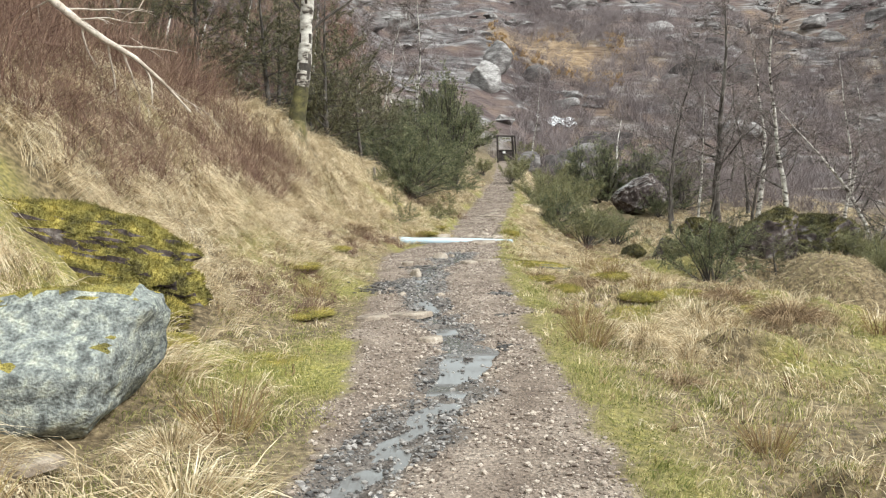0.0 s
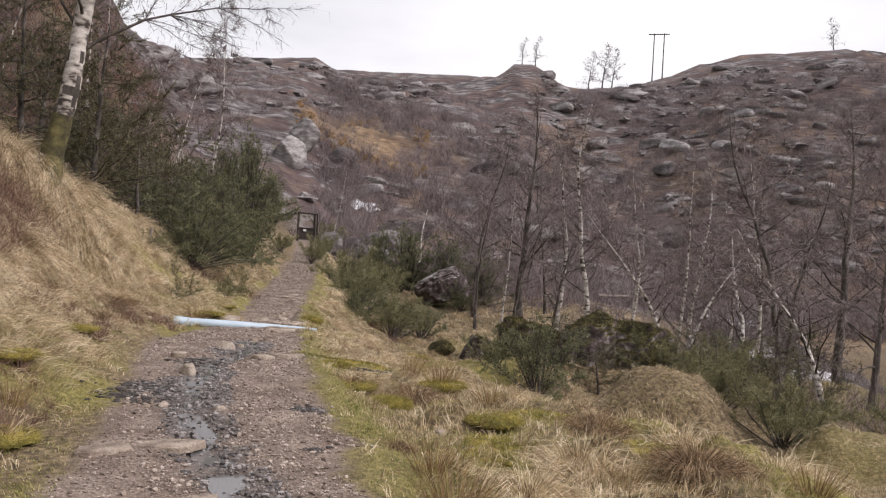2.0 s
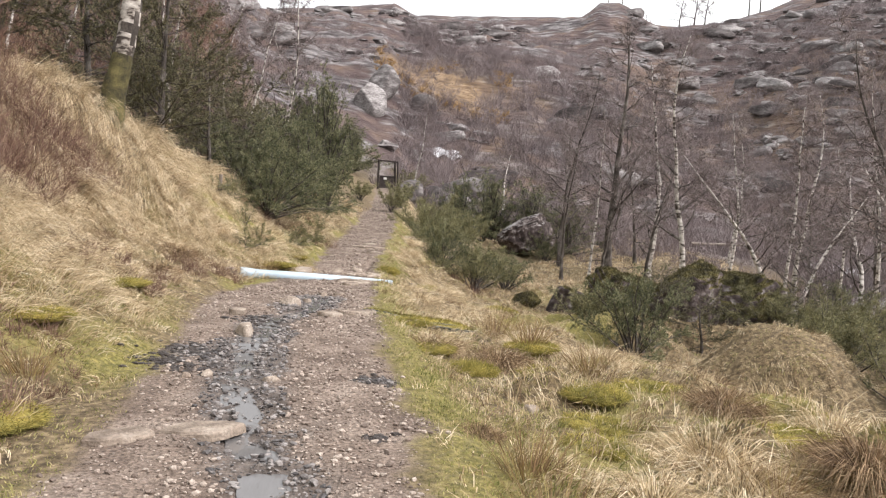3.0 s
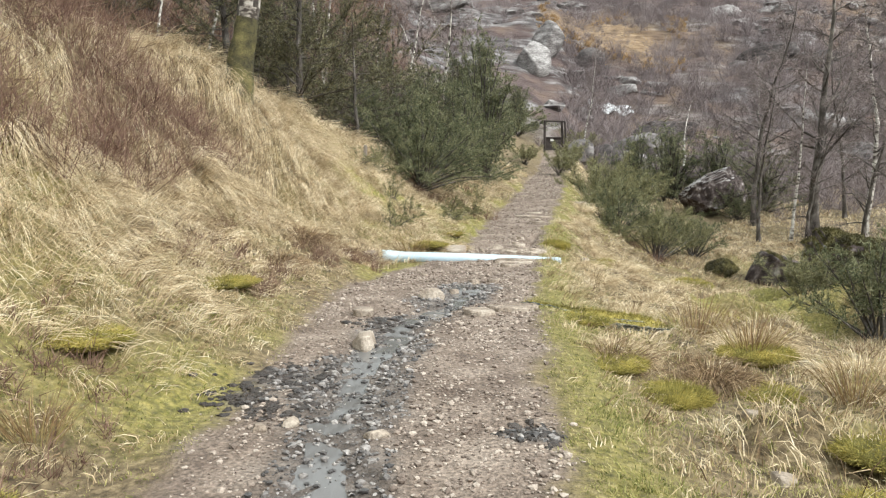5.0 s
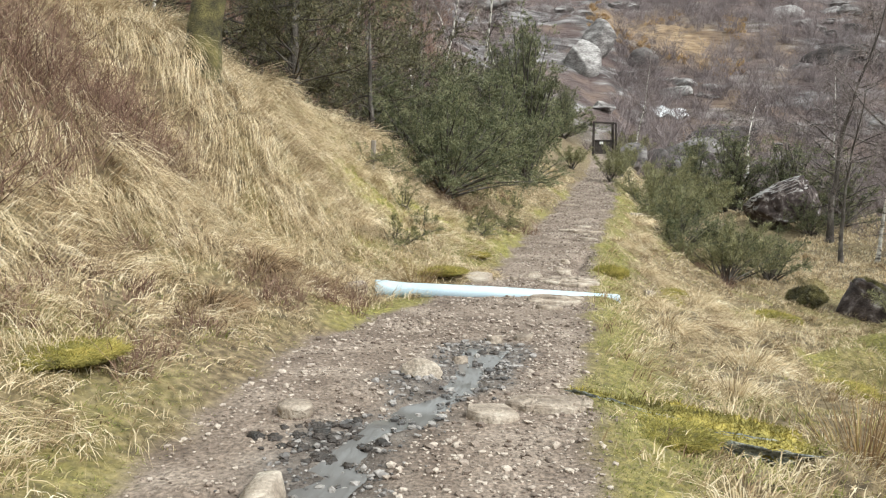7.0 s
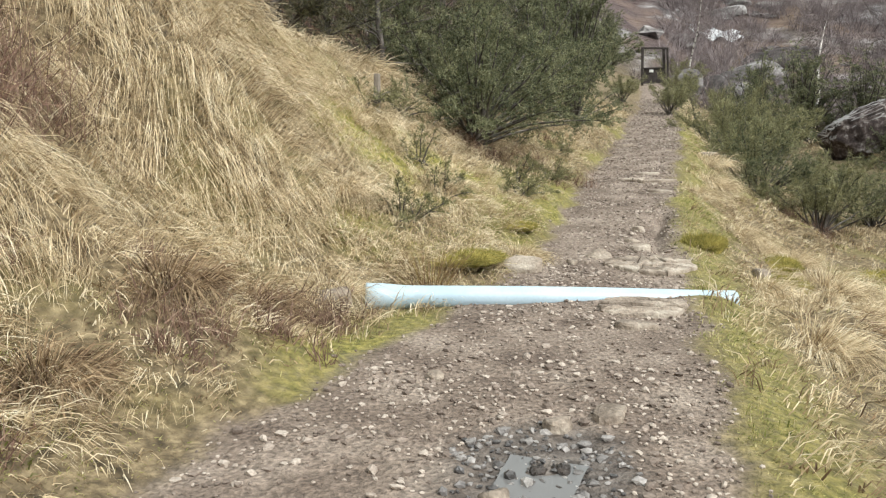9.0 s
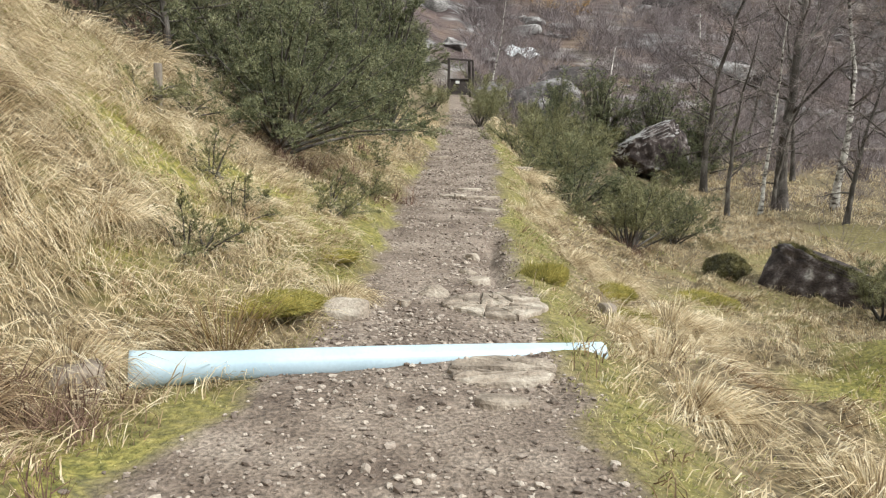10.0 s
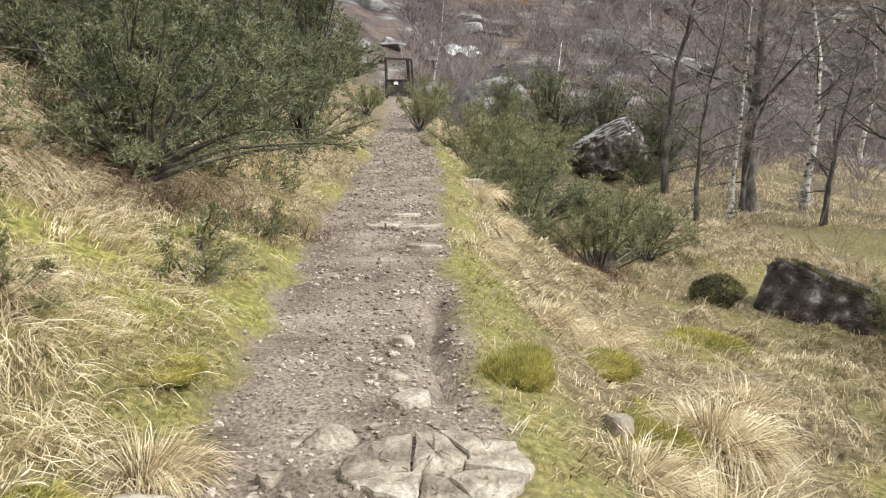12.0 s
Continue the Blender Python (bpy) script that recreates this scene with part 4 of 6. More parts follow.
# ---- right-hand wood of bare birches ----
TREES = [bare_tree_meshes(11, 0.20, (0.02, 0.01), 26, 0.25, 0.36, M_BARK), bare_tree_meshes(10, 0.13, (0.04, 0.0), 28, 0.2, 0.28),
         bare_tree_meshes(7.5, 0.10, (-0.05, 0.03), 24, 0.15, 0.36, M_BARK), bare_tree_meshes(6, 0.09, (0.1, 0.0), 22, 0.2, 0.42),
         bare_tree_meshes(8, 0.08, (0.03, -0.02), 24, 0.3, 0.25)]
for kind, x, y, turn, s in ((0, 12.1, 35.5, 0, 1.0), (2, 11.75, 35.3, 70, 0.75), (2, 10.75, 38, 40, 1.2), (3, 9.6, 46, 10, 1.05), (1, 14.1, 36, 60, 1.0), (2, 12.6, 33, 120, 0.8),
                            (4, 10.7, 34, 200, 0.8), (1, 13.4, 31.5, 150, 1.0), (2, 9.3, 33, 15, 0.7), (3, 15.0, 28, 90, 1.1), (3, 14.6, 23.5, 5, 1.0), (2, 13.2, 20, 250, 1.0),
                            (4, 16.5, 30, 180, 1.0), (1, 19, 33, 300, 0.9), (3, 12.0, 17, 45, 0.9), (2, 17.5, 25, 20, 1.0), (4, 20, 40, 100, 1.1), (2, 16, 42, 320, 1.0), (4, 23, 36, 80, 1.0), (1, 24, 47, 10, 0.9), (2, 18, 50, 65, 1.1), (4, 13, 44, 25, 0.9), (2, 27, 44, 180, 1.0), (3, 12.6, 14.2, 200, 0.9), (2, 15.5, 19.5, 140, 1.0), (0, 16.8, 22.0, 30, 0.75), (3, 11.6, 22.2, 310, 0.8), (4, 18.5, 28, 60, 1.1), (0, 21, 31, 190, 0.8)):
    white = kind in (1, 3, 4)
    place_tree("birch_tree", TREES[kind], x, y, turn, s, "leafless birch with pale bark and fine twigs" if white else "leafless dark-barked tree in the valley wood", "tree", "bare valley trees")
sx, sy = RNG.uniform(11, 28, 190), RNG.uniform(34, 58, 190)
scrub("valley_undergrowth", sx, sy, 1.5, 26, M_SCRUB, "bare grey-brown undergrowth between the valley trees", 0.012)
sx, sy = RNG.uniform(9.5, 22, 230), RNG.uniform(11, 29, 230)
scrub("hollow_undergrowth", sx, sy, 1.9, 26, M_TWIG, "bare brown saplings in the damp hollow", 0.009)

# ---- left-hand trees ----
BIG = crowned_birch_meshes()
place_tree("old_birch", BIG, -3.26, 18.04, 0, 1.0, "tall leafless birch with a moss-covered foot on the bank", "tree")
SLIM = [bare_tree_meshes(8.5, 0.06, (0.03, 0.0), 20, 0.35, 0.18, M_BIRCH), bare_tree_meshes(8, 0.05, (-0.04, 0.02), 18, 0.4, 0.16, M_BIRCH)]
for i, (x, y, turn, s) in enumerate(((-1.35, 33, 0, 1.0), (-3.2, 33, 50, 0.95), (-2.9, 34.5, 90, 0.9), (-2.0, 36.5, 140, 1.0), (-5.0, 32, 200, 1.0), (-7.6, 25, 30, 1.1), (-7.0, 26, 75, 0.9), (-9.5, 27, 10, 1.1), (-6.2, 37, 10, 1.0), (-0.6, 39, 130, 0.9), (5.6, 53, 20, 0.8))):
    place_tree("slim_birch", SLIM[i % 2], x, y, turn, s, "slim white-stemmed birch without leaves", "tree", "slim birches on the slope")
sx, sy = RNG.uniform(-12, -0.5, 260), RNG.uniform(29, 48, 260)
scrub("slope_undergrowth", sx, sy, 3.2, 36, M_SAPLING, "dense bare birch saplings behind the junipers", 0.014)
ux, uy = RNG.uniform(-7.5, -2.9, 760), RNG.uniform(9.0, 17, 760)
keep = (ux < -2.4 - (17 - uy) * 0.16) & (flat_noise(ux, uy, 0.5, 2, 60) > -0.45)
scrub("bramble_thicket", ux[keep], uy[keep], 1.0, 38, M_THICKET, "matted brown brambles along the top of the bank", 0.006)
ux, uy = RNG.uniform(-13, -4.6, 500), RNG.uniform(9, 30, 500)
scrub("bank_top_scrub", ux, uy, 1.9, 30, M_THICKET, "bare reddish-brown scrub above the bank", 0.009)

# a dead birch top that hangs over the bank
dead = empty("dead_birch_top", pose(0, 0, 0), "bleached dead birch top hanging down over the bank", "tree")
spine = np.array([(-6.1, 11.3, 4.95), (-5.55, 11.15, 4.6), (-5.0, 11.0, 4.2), (-4.6, 11.0, 3.86), (-4.25, 11.0, 3.6), (-3.85, 10.95, 3.36), (-3.5, 10.9, 3.05), (-3.15, 10.9, 2.66)])
part("trunk", tubes("trunk", [(spine, np.array([0.07, 0.065, 0.055, 0.05, 0.042, 0.03, 0.02, 0.008]))], M_DEADWOOD, 8), dead)
dl = []
for f, way, ln in ((2.6, (0.95, 0.1, 0.05), 1.1), (3.0, (0.9, -0.2, -0.12), 0.9), (4.3, (0.9, 0.1, -0.03), 0.8), (3.2, (0.05, -0.1, -1), 0.75), (4.1, (0.1, 0.1, -1), 0.9), (4.6, (0.2, -0.1, -1), 0.85), (5.2, (0.35, 0, -0.9), 0.7), (5.7, (0.6, 0.1, -0.75), 0.75), (2.2, (-0.6, 0, -0.4), 0.6), (1.6, (0.6, -0.4, 0.4), 0.8)):
    a = int(f)
    p = spine[a] + (spine[a + 1] - spine[a]) * (f - a)
    line = wander(p, unit(np.array(way)), ln, 7, 0.12, 0.0)
    dl.append((line, 0.016 * (1 - np.linspace(0, 0.85, 7))))
    for _ in range(3):
        q = line[RNG.integers(2, 7)]
        dl.append((wander(q, unit(np.array(way) + RNG.normal(size=3) * 0.6), ln * 0.4, 4, 0.15, -0.1), 0.006 * (1 - np.linspace(0, 0.8, 4))))
for line, rad in dl:
    part("branch", tubes("branch", [(line, rad)], M_DEADWOOD, 5), dead)

# ---- evergreens ----
JUN = [juniper_meshes(2.2, 1.35, 38, 24, M_JUNIPER, 0.25), juniper_meshes(1.5, 1.6, 36, 22, M_JUNIPER, 0.25, flat=0.15), juniper_meshes(3.2, 1.2, 40, 26, M_JUNIPER, 0.2, 0.05, 0.014, 48)]
OLI = [bush_meshes(1.6, 1.5, 24, 34, M_OLIVE, 0.06, 0.7, width=0.008, low=0.45, per=34), bush_meshes(1.3, 1.1, 16, 28, M_OLIVE, 0.055, 0.8, width=0.008, low=0.42, per=34)]
PIN = [conifer_meshes(4.2, 2.2, 46, M_PINE), conifer_meshes(2.6, 2.1, 36, M_PINE, low=0.05), conifer_meshes(3.6, 1.9, 40, M_PINE, lean=0.15)]
OLD = juniper_meshes(1.75, 1.75, 50, 30, M_JUNIPER, 0.3, 0.038, 0.0095, 56, flat=0.22)
SMALL = juniper_meshes(1.25, 1.0, 24, 18, M_JUNIPER, 0.3, 0.034, 0.010)
J, O, P = "dense green juniper bush beside the path", "olive-green broom bush with bare brown stems", "dull green pine with open spreading branches"
for kit, name, x, y, turn, s, label in (
        (JUN[2], "juniper", 0.15, 30.2, 0, (1.0, 1.0, 1.25), "tall dark green juniper beside the path"), (JUN[0], "juniper", -0.55, 27.6, 40, 1.0, J), (JUN[0], "juniper", 0.25, 27.4, 100, (0.75, 0.75, 0.72), "low dark juniper at the path's edge"),
        (JUN[1], "juniper", -0.95, 25.6, 160, 1.1, J), (JUN[0], "juniper", -1.5, 28.5, 210, 1.1, J), (JUN[2], "juniper", -0.6, 31.5, 90, 1.0, "tall dark green juniper beside the path"),
        (OLD, "juniper", -1.0, 22.8, 10, 0.95, "spreading juniper with bare brown lower branches"), (OLD, "juniper", -1.9, 24.3, 70, 1.1, "spreading juniper with bare brown lower branches"),
        (PIN[0], "young_pine", -3.0, 20.5, 0, 1.0, P), (PIN[2], "young_pine", -2.4, 23.2, 130, 0.9, P), (PIN[1], "young_pine", -1.7, 25.4, 80, 0.9, P), (PIN[2], "young_pine", -3.9, 25.6, 200, 1.1, P), (PIN[2], "young_pine", -8.6, 24, 200, 1.3, P), (PIN[2], "young_pine", -4.2, 29, 20, 1.2, P), (PIN[1], "young_pine", -3.6, 22.5, 70, 1.2, P), (PIN[0], "young_pine", -4.6, 21.5, 70, 1.2, P),
        (PIN[0], "young_pine", -5.8, 19.5, 200, 1.1, P), (PIN[1], "young_pine", -2.2, 27, 20, 1.3, P), (PIN[0], "young_pine", -5.2, 25, 250, 1.3, P), (PIN[0], "young_pine", -7.5, 21, 20, 1.3, P), (PIN[0], "young_pine", -6.5, 17.0, 90, 0.8, P),
        (OLI[0], "broom_bush", 4.8, 27.3, 0, (1.05, 1.0, 1.0), O), (OLI[0], "broom_bush", 3.7, 29.0, 70, (1.0, 1.0, 0.95), O), (JUN[1], "juniper", 3.9, 28.2, 150, (0.9, 0.9, 0.95), "bushy green juniper on the downhill verge"), (SMALL, "juniper", 6.0, 28.2, 150, (1.0, 1.0, 1.0), "bushy green juniper on the downhill verge"),
        (OLI[0], "broom_bush", 3.9, 31.4, 130, 1.2, O), (OLI[0], "broom_bush", 4.9, 34.5, 200, (1.3, 1.3, 1.5), O), (OLI[1], "broom_bush", 2.75, 33.8, 20, (0.8, 0.8, 0.7), "small broom bush on the path's verge"), (OLI[1], "broom_bush", 3.3, 36.5, 20, 0.9, O), (OLI[1], "broom_bush", 1.6, 35.5, 20, (0.8, 0.8, 0.6), "small broom bush on the path's verge"),
        (JUN[2], "juniper", 8.6, 43.5, 0, (1.6, 1.4, 1.1), "dark juniper at the wood's edge"), (JUN[2], "juniper", 10.6, 43, 60, (1.7, 1.4, 1.0), "dark juniper at the wood's edge"), (JUN[2], "juniper", 12.5, 42.5, 120, (1.6, 1.5, 0.9), "dark juniper at the wood's edge"), (JUN[2], "juniper", 7.2, 44.5, 180, (1.3, 1.3, 1.0), "dark juniper at the wood's edge"), (JUN[1], "juniper", 10.4, 39.0, 180, (0.7, 0.7, 0.9), "young juniper before a slab of rock"),
        (JUN[1], "juniper", 1.6, 52, 180, (1.6, 1.3, 1.3), "green juniper behind the gate"), (OLI[0], "broom_bush", 5.6, 56, 70, (1.3, 1.3, 1.0), O), (JUN[0], "juniper", 1.8, 57, 90, (1.5, 1.3, 1.0), "green juniper behind the gate"), (JUN[2], "juniper", 0.2, 46, 180, (1.5, 1.3, 1.0), "green juniper by the gate"), (JUN[2], "juniper", -1.0, 41, 100, (1.5, 1.3, 1.1), "green juniper on the slope"),
        (SMALL, "juniper", 5.65, 17.3, 0, (1.1, 1.1, 1.3), "young juniper before a mossy outcrop"), (PIN[1], "young_pine", 7.6, 18.6, 30, (0.65, 0.65, 0.45), "low spreading pine before a mossy outcrop"), (OLI[0], "broom_bush", 9.9, 19.4, 90, (1.0, 1.0, 0.75), O), (OLI[1], "broom_bush", 5.7, 19.6, 90, (1.0, 1.0, 0.7), O), (PIN[1], "young_pine", 10.3, 16.2, 30, (0.7, 0.7, 0.6), "low spreading pine in the hollow"), (OLI[0], "broom_bush", 11.8, 20.0, 30, (1.0, 1.0, 0.9), O),
        (OLI[0], "broom_bush", 8.8, 14.4, 60, (0.9, 0.9, 0.8), O), (OLI[0], "broom_bush", 10.9, 13.2, 130, 1.0, O), (PIN[1], "young_pine", 12.4, 18.2, 30, (0.8, 0.8, 0.8), "low spreading pine in the hollow"), (OLI[0], "broom_bush", 9.3, 17.0, 200, 0.9, O), (OLI[0], "broom_bush", 13.6, 15.5, 20, 1.1, O), (PIN[1], "young_pine", 6.5, 18.5, 250, (0.55, 0.55, 0.4), "low spreading pine before a mossy outcrop"), (OLI[0], "broom_bush", 10.6, 20.8, 140, (0.9, 0.9, 0.7), O), (PIN[1], "young_pine", 11.9, 21.6, 10, (0.8, 0.8, 0.6), "low spreading pine before a mossy outcrop"), (JUN[0], "juniper", 13.2, 22.5, 100, (0.8, 0.8, 0.7), "bushy juniper in the hollow"), (OLI[1], "broom_bush", 7.6, 24.0, 30, (0.9, 0.9, 0.7), O), (OLI[1], "broom_bush", 5.5, 30.0, 30, (1.2, 1.2, 0.9), O)):
    place_bush(name, kit, x, y, turn, s, label, "tree" if "pine" in name else "bush")
SEED = [juniper_meshes(0.36, 0.42, 10, 10, M_OLIVE, 0.15, 0.03, 0.0065, 48), juniper_meshes(0.28, 0.5, 10, 10, M_OLIVE, 0.15, 0.032, 0.0065, 48, flat=0.2)]
for i, (x, y) in enumerate(((-0.85, 19.4), (-0.2, 20.6), (-1.25, 20.1), (-0.35, 21.4), (-1.7, 21.2), (0.05, 22.6), (-1.0, 18.3), (-1.9, 20.3), (-1.6, 22.3), (-0.55, 23.6), (0.12, 24.4))):
    place_bush("juniper_seedling", SEED[i % 2], x, y, i * 50, 0.8 + 0.05 * (i % 5), "knee-high green juniper seedling in dry grass", "bush", "seedlings on the verge")

ux = np.concatenate([RNG.normal(size=60) * 0.55 - 0.95, RNG.normal(size=40) * 0.4 - 0.8, RNG.normal(size=40) * 0.5 + 4.4])
uy = np.concatenate([RNG.normal(size=60) * 0.4 + 22.6, RNG.normal(size=40) * 0.4 + 25.2, RNG.normal(size=40) * 0.5 + 27.2])
scrub("dead_juniper_twigs", ux, uy, 0.42, 22, M_THICKET, "dead brown twigs under the junipers", 0.008)

ux, uy = RNG.normal(size=46) * 0.14 - 1.25, RNG.uniform(15.3, 16.7, 46)
scrub("bank_foot_heather", ux + (uy - 16) * 0.4, uy, 0.26, 30, M_THICKET, "matted brown heather and roots at the bank's foot", 0.006)

hy = RNG.uniform(9.0, 16.3, 330)
hx = path_edges(hy)[0] - RNG.uniform(0.4, 1.5, 330)
keep = flat_noise(hx, hy, 1.1, 3, 90) > 0.0
scrub("bank_foot_roots", hx[keep], hy[keep], 0.24, 30, M_THICKET, "matted dead stems and roots along the bank's foot", 0.006)

# ---- rocks ----
rock("grey_boulder", -2.72, 5.75, (1.02, 0.58, 0.44), 11, M_ROCK, "large flat-topped grey boulder mottled with lichen", 12, (4, -6), 5, 0.1, "boulder", cuts=9, depth=0.9, rough=0.14, fine=0.035, boxy=0.6, z=0.20, cap=M_MOSS, cap_from=1.0, fur=1500, shag=0.02)
rock("mossy_outcrop", -3.6, 8.3, (1.5, 0.75, 0.42), 23, M_DARKROCK, "low dark rock outcrop capped with yellow moss", 8, (0, 14), 5, 0.2, cuts=6, depth=0.85, rough=0.3, fine=0.15, boxy=0.8, z=0.84, cap=M_MOSS, cap_from=0.1, fur=26000, shag=0.04)
rock("mossy_outcrop", -2.75, 7.7, (0.55, 0.35, 0.25), 24, M_DARKROCK, "low dark rock outcrop capped with yellow moss", 8, (0, 14), 4, 0.2, cuts=5, depth=0.9, rough=0.26, fine=0.08, z=0.45, cap=M_MOSS, cap_from=0.2, fur=6000, shag=0.04)
rock("upright_rock", -4.55, 8.9, (0.22, 0.4, 0.42), 25, M_ROCK, "grey upright rock in the bank", 0, (0, 0), 4, 0.2, boxy=0.7, z=1.6)
for x, y, w, d, h, s in ((6.95, 20.6, 0.85, 0.8, 0.9, 31), (7.95, 20.4, 1.2, 1.0, 1.08, 32), (9.25, 20.7, 1.2, 1.0, 1.0, 33)):
    rock("mossy_crag", x, y, (w, d, h), s, M_DARKROCK, "dark crag overgrown with moss in the hollow", s * 20, (0, 0), 5, 0.22, rough=0.24, fine=0.13, cuts=8, boxy=0.55, cap=M_MOSSBARK, cap_from=0.42, fur=12000, shag=0.06)
rock("dark_rock", 7.5, 25.4, (0.95, 0.4, 0.5), 46, M_DARKROCK, "dark damp rock standing in the grass", -36, (0, 17), 5, 0.25, rough=0.12, fine=0.1, cuts=4, depth=0.95, boxy=0.3, z=-0.98, cap=M_MOSSBARK, cap_from=0.9, fur=3000, shag=0.06)
rock("moss_boulder", 6.05, 25.9, (0.36, 0.3, 0.24), 42, M_MOSSBARK, "small round boulder covered in green moss", 0, (0, 0), 4, 0.35, rough=0.25, fine=0.1, cap=M_MOSSBARK, cap_from=-0.6, fur=4000, shag=0.05)
# lit top and shaded front of this slab are put in by colour
rock("leaning_slab", 9.9, 40.3, (1.35, 0.95, 0.85), 47, M_DARKROCK, "wedge of grey rock, tilted top coloured pale as lit, front dark as shaded", 6, (-8, -26), 5, 0.1, cuts=6, depth=0.9, boxy=0.45, rough=0.14, fine=0.1, z=0.55, cap=M_HILLROCK, cap_from=0.6)
rock("mossy_ledge", 1.4, 13.95, (0.7, 0.26, 0.12), 45, M_ROCK, "low grey rock ledge edged with moss beside the path", -14, (0, 6), 5, 0.4, rough=0.34, fine=0.1, boxy=0.6, z=0.27, cap=M_MOSS, cap_from=0.8, fur=2500, shag=0.03)
for x, y, w, d, h, s, z in ((5.0, 48, 1.0, 0.9, 0.8, 51, None), (6.6, 51, 1.6, 1.3, 1.2, 52, None), (8.4, 54, 1.8, 1.6, 1.3, 53, None), (3.6, 74, 1.5, 1.5, 2.0, 54, None), (5.2, 80, 1.6, 1.6, 2.2, 55, None), (10.6, 62, 2.6, 2.0, 1.6, 56, None), (9.4, 84, 1.6, 1.6, 1.4, 57, None)):
    rock("grey_crag", x, y, (w, d, h), s, M_HILLROCK, "bare grey crag at the valley head", s * 33, (0, 0), 4, 0.3, z=z)

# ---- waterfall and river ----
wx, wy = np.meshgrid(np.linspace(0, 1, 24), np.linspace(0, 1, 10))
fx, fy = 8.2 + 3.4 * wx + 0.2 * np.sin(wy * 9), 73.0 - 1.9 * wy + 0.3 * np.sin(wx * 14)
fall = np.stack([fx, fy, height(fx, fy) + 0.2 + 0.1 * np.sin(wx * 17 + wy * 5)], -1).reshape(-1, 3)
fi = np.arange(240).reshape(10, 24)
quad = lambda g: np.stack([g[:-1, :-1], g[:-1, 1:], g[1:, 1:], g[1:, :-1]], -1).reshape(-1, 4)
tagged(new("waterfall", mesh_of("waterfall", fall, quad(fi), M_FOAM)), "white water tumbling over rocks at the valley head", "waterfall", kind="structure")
ry = np.linspace(14, 60, 60)
rx = np.interp(ry, [0, 25, 80], [19, 24, 46])
wx = np.linspace(-4.5, 4.5, 14)
RX, RY = rx[:, None] + wx[None], np.repeat(ry[:, None], 14, 1)
RZ = np.repeat(np.array([height(np.array([a]), np.array([b]), False)[0] for a, b in zip(rx, ry)])[:, None] + 0.35, 14, 1)
tagged(new("water", mesh_of("water", np.stack([RX, RY, RZ], -1).reshape(-1, 3), quad(np.arange(60 * 14).reshape(60, 14)), M_WATER)), "grey stream glimpsed through the valley wood", "stream", kind="structure")

for y0, y1, off in ((33, 37, -1.0), (40, 47, -1.5), (52, 57, 0.5)):
    fy, fu = np.meshgrid(np.linspace(y0, y1, 16), np.linspace(-1, 1, 8), indexing="ij")
    fx = np.interp(fy, [0, 25, 80], [19, 24, 46]) + off + fu * 1.6 + 0.4 * np.sin(fy * 2.1)
    fz = np.interp(fy, ry, RZ[:, 0]) + 0.12 + 0.12 * np.abs(flat_noise(fx.ravel(), fy.ravel(), 0.9, 3, 78)).reshape(fx.shape)
    tagged(new("rapids", mesh_of("rapids", np.stack([fx, fy, fz], -1).reshape(-1, 3), quad(np.arange(128).reshape(16, 8)), M_FOAM)), "white broken water of the stream in the wood", "rapids", kind="structure")

# ---- skyline: power poles and lone trees ----
def on_sky(az, rr=None):
    rc = np.interp(az, [-180, -40, -11, -6.5, -4, 50, 120, 180], [95, 70, 78, 118, 165, 175, 110, 95])
    return 0.05 + rc * math.sin(radians(az)), 3 + rc * math.cos(radians(az))


pole = empty("power_pole", pose(*on_sky(29.5), ground_at(*on_sky(29.5)) - 0.5, 0, 0, -29.5), "tall timber power pole pair with a crossarm", "pole")
for dx in (-1.05, 1.05):
    part("pole", tubes("pole", [(np.array([(dx, 0, 0), (dx, 0, 5), (dx, 0, 10.5)]), np.array([0.15, 0.13, 0.12]))], M_POLE, 8), pole)
part("crossarm", tubes("crossarm", [(np.array([(-2.2, 0, 10.3), (0, 0, 10.3), (2.2, 0, 10.3)]), np.array([0.12, 0.12, 0.12]))], M_POLE, 6), pole)
SKYTREE = bare_tree_meshes(6, 0.1, (0, 0), 26, 0.1, 0.42, M_BARK, 40, twig_width=0.0135)
for az, s in ((19.6, 1.0), (20.6, 1.1), (24.6, 1.45), (25.6, 1.7), (26.3, 1.5), (41.0, 1.1), (46.5, 1.2), (-3.0, 1.0)):
    x, y = on_sky(az)
    place_tree("ridge_tree", SKYTREE, x, y, az * 9, s, "leafless tree standing on the skyline", "tree", "trees on the ridge")

# ---- gate and brush fence ----
gz = ground_at(3.6, 48.5)
gate = empty("field_gate", pose(3.1, 48.5, gz, 0, 0, 3), "dark timber gate in a tall frame, standing shut", "gate")


def bar(name, a, b, w, d, parent, mat=M_GATE, label=""):
    """A squared timber from a to b with eased edges."""
    a, b = Vector(a), Vector(b)
    bm = bmesh.new()
    bmesh.ops.create_cube(bm, size=1.0)
    bmesh.ops.scale(bm, vec=(w, d, (b - a).length), verts=bm.verts)
    bmesh.ops.bevel(bm, geom=bm.edges[:], offset=min(w, d) * 0.12, segments=1, affect="EDGES")
    me = bpy.data.meshes.new(name)
    q = (b - a).to_track_quat("Z", "Y")
    bm.transform(Matrix.Translation((a + b) / 2) @ q.to_matrix().to_4x4())
    bm.to_mesh(me)
    bm.free()
    me.materials.append(mat)
    return part(name, me, parent, label)


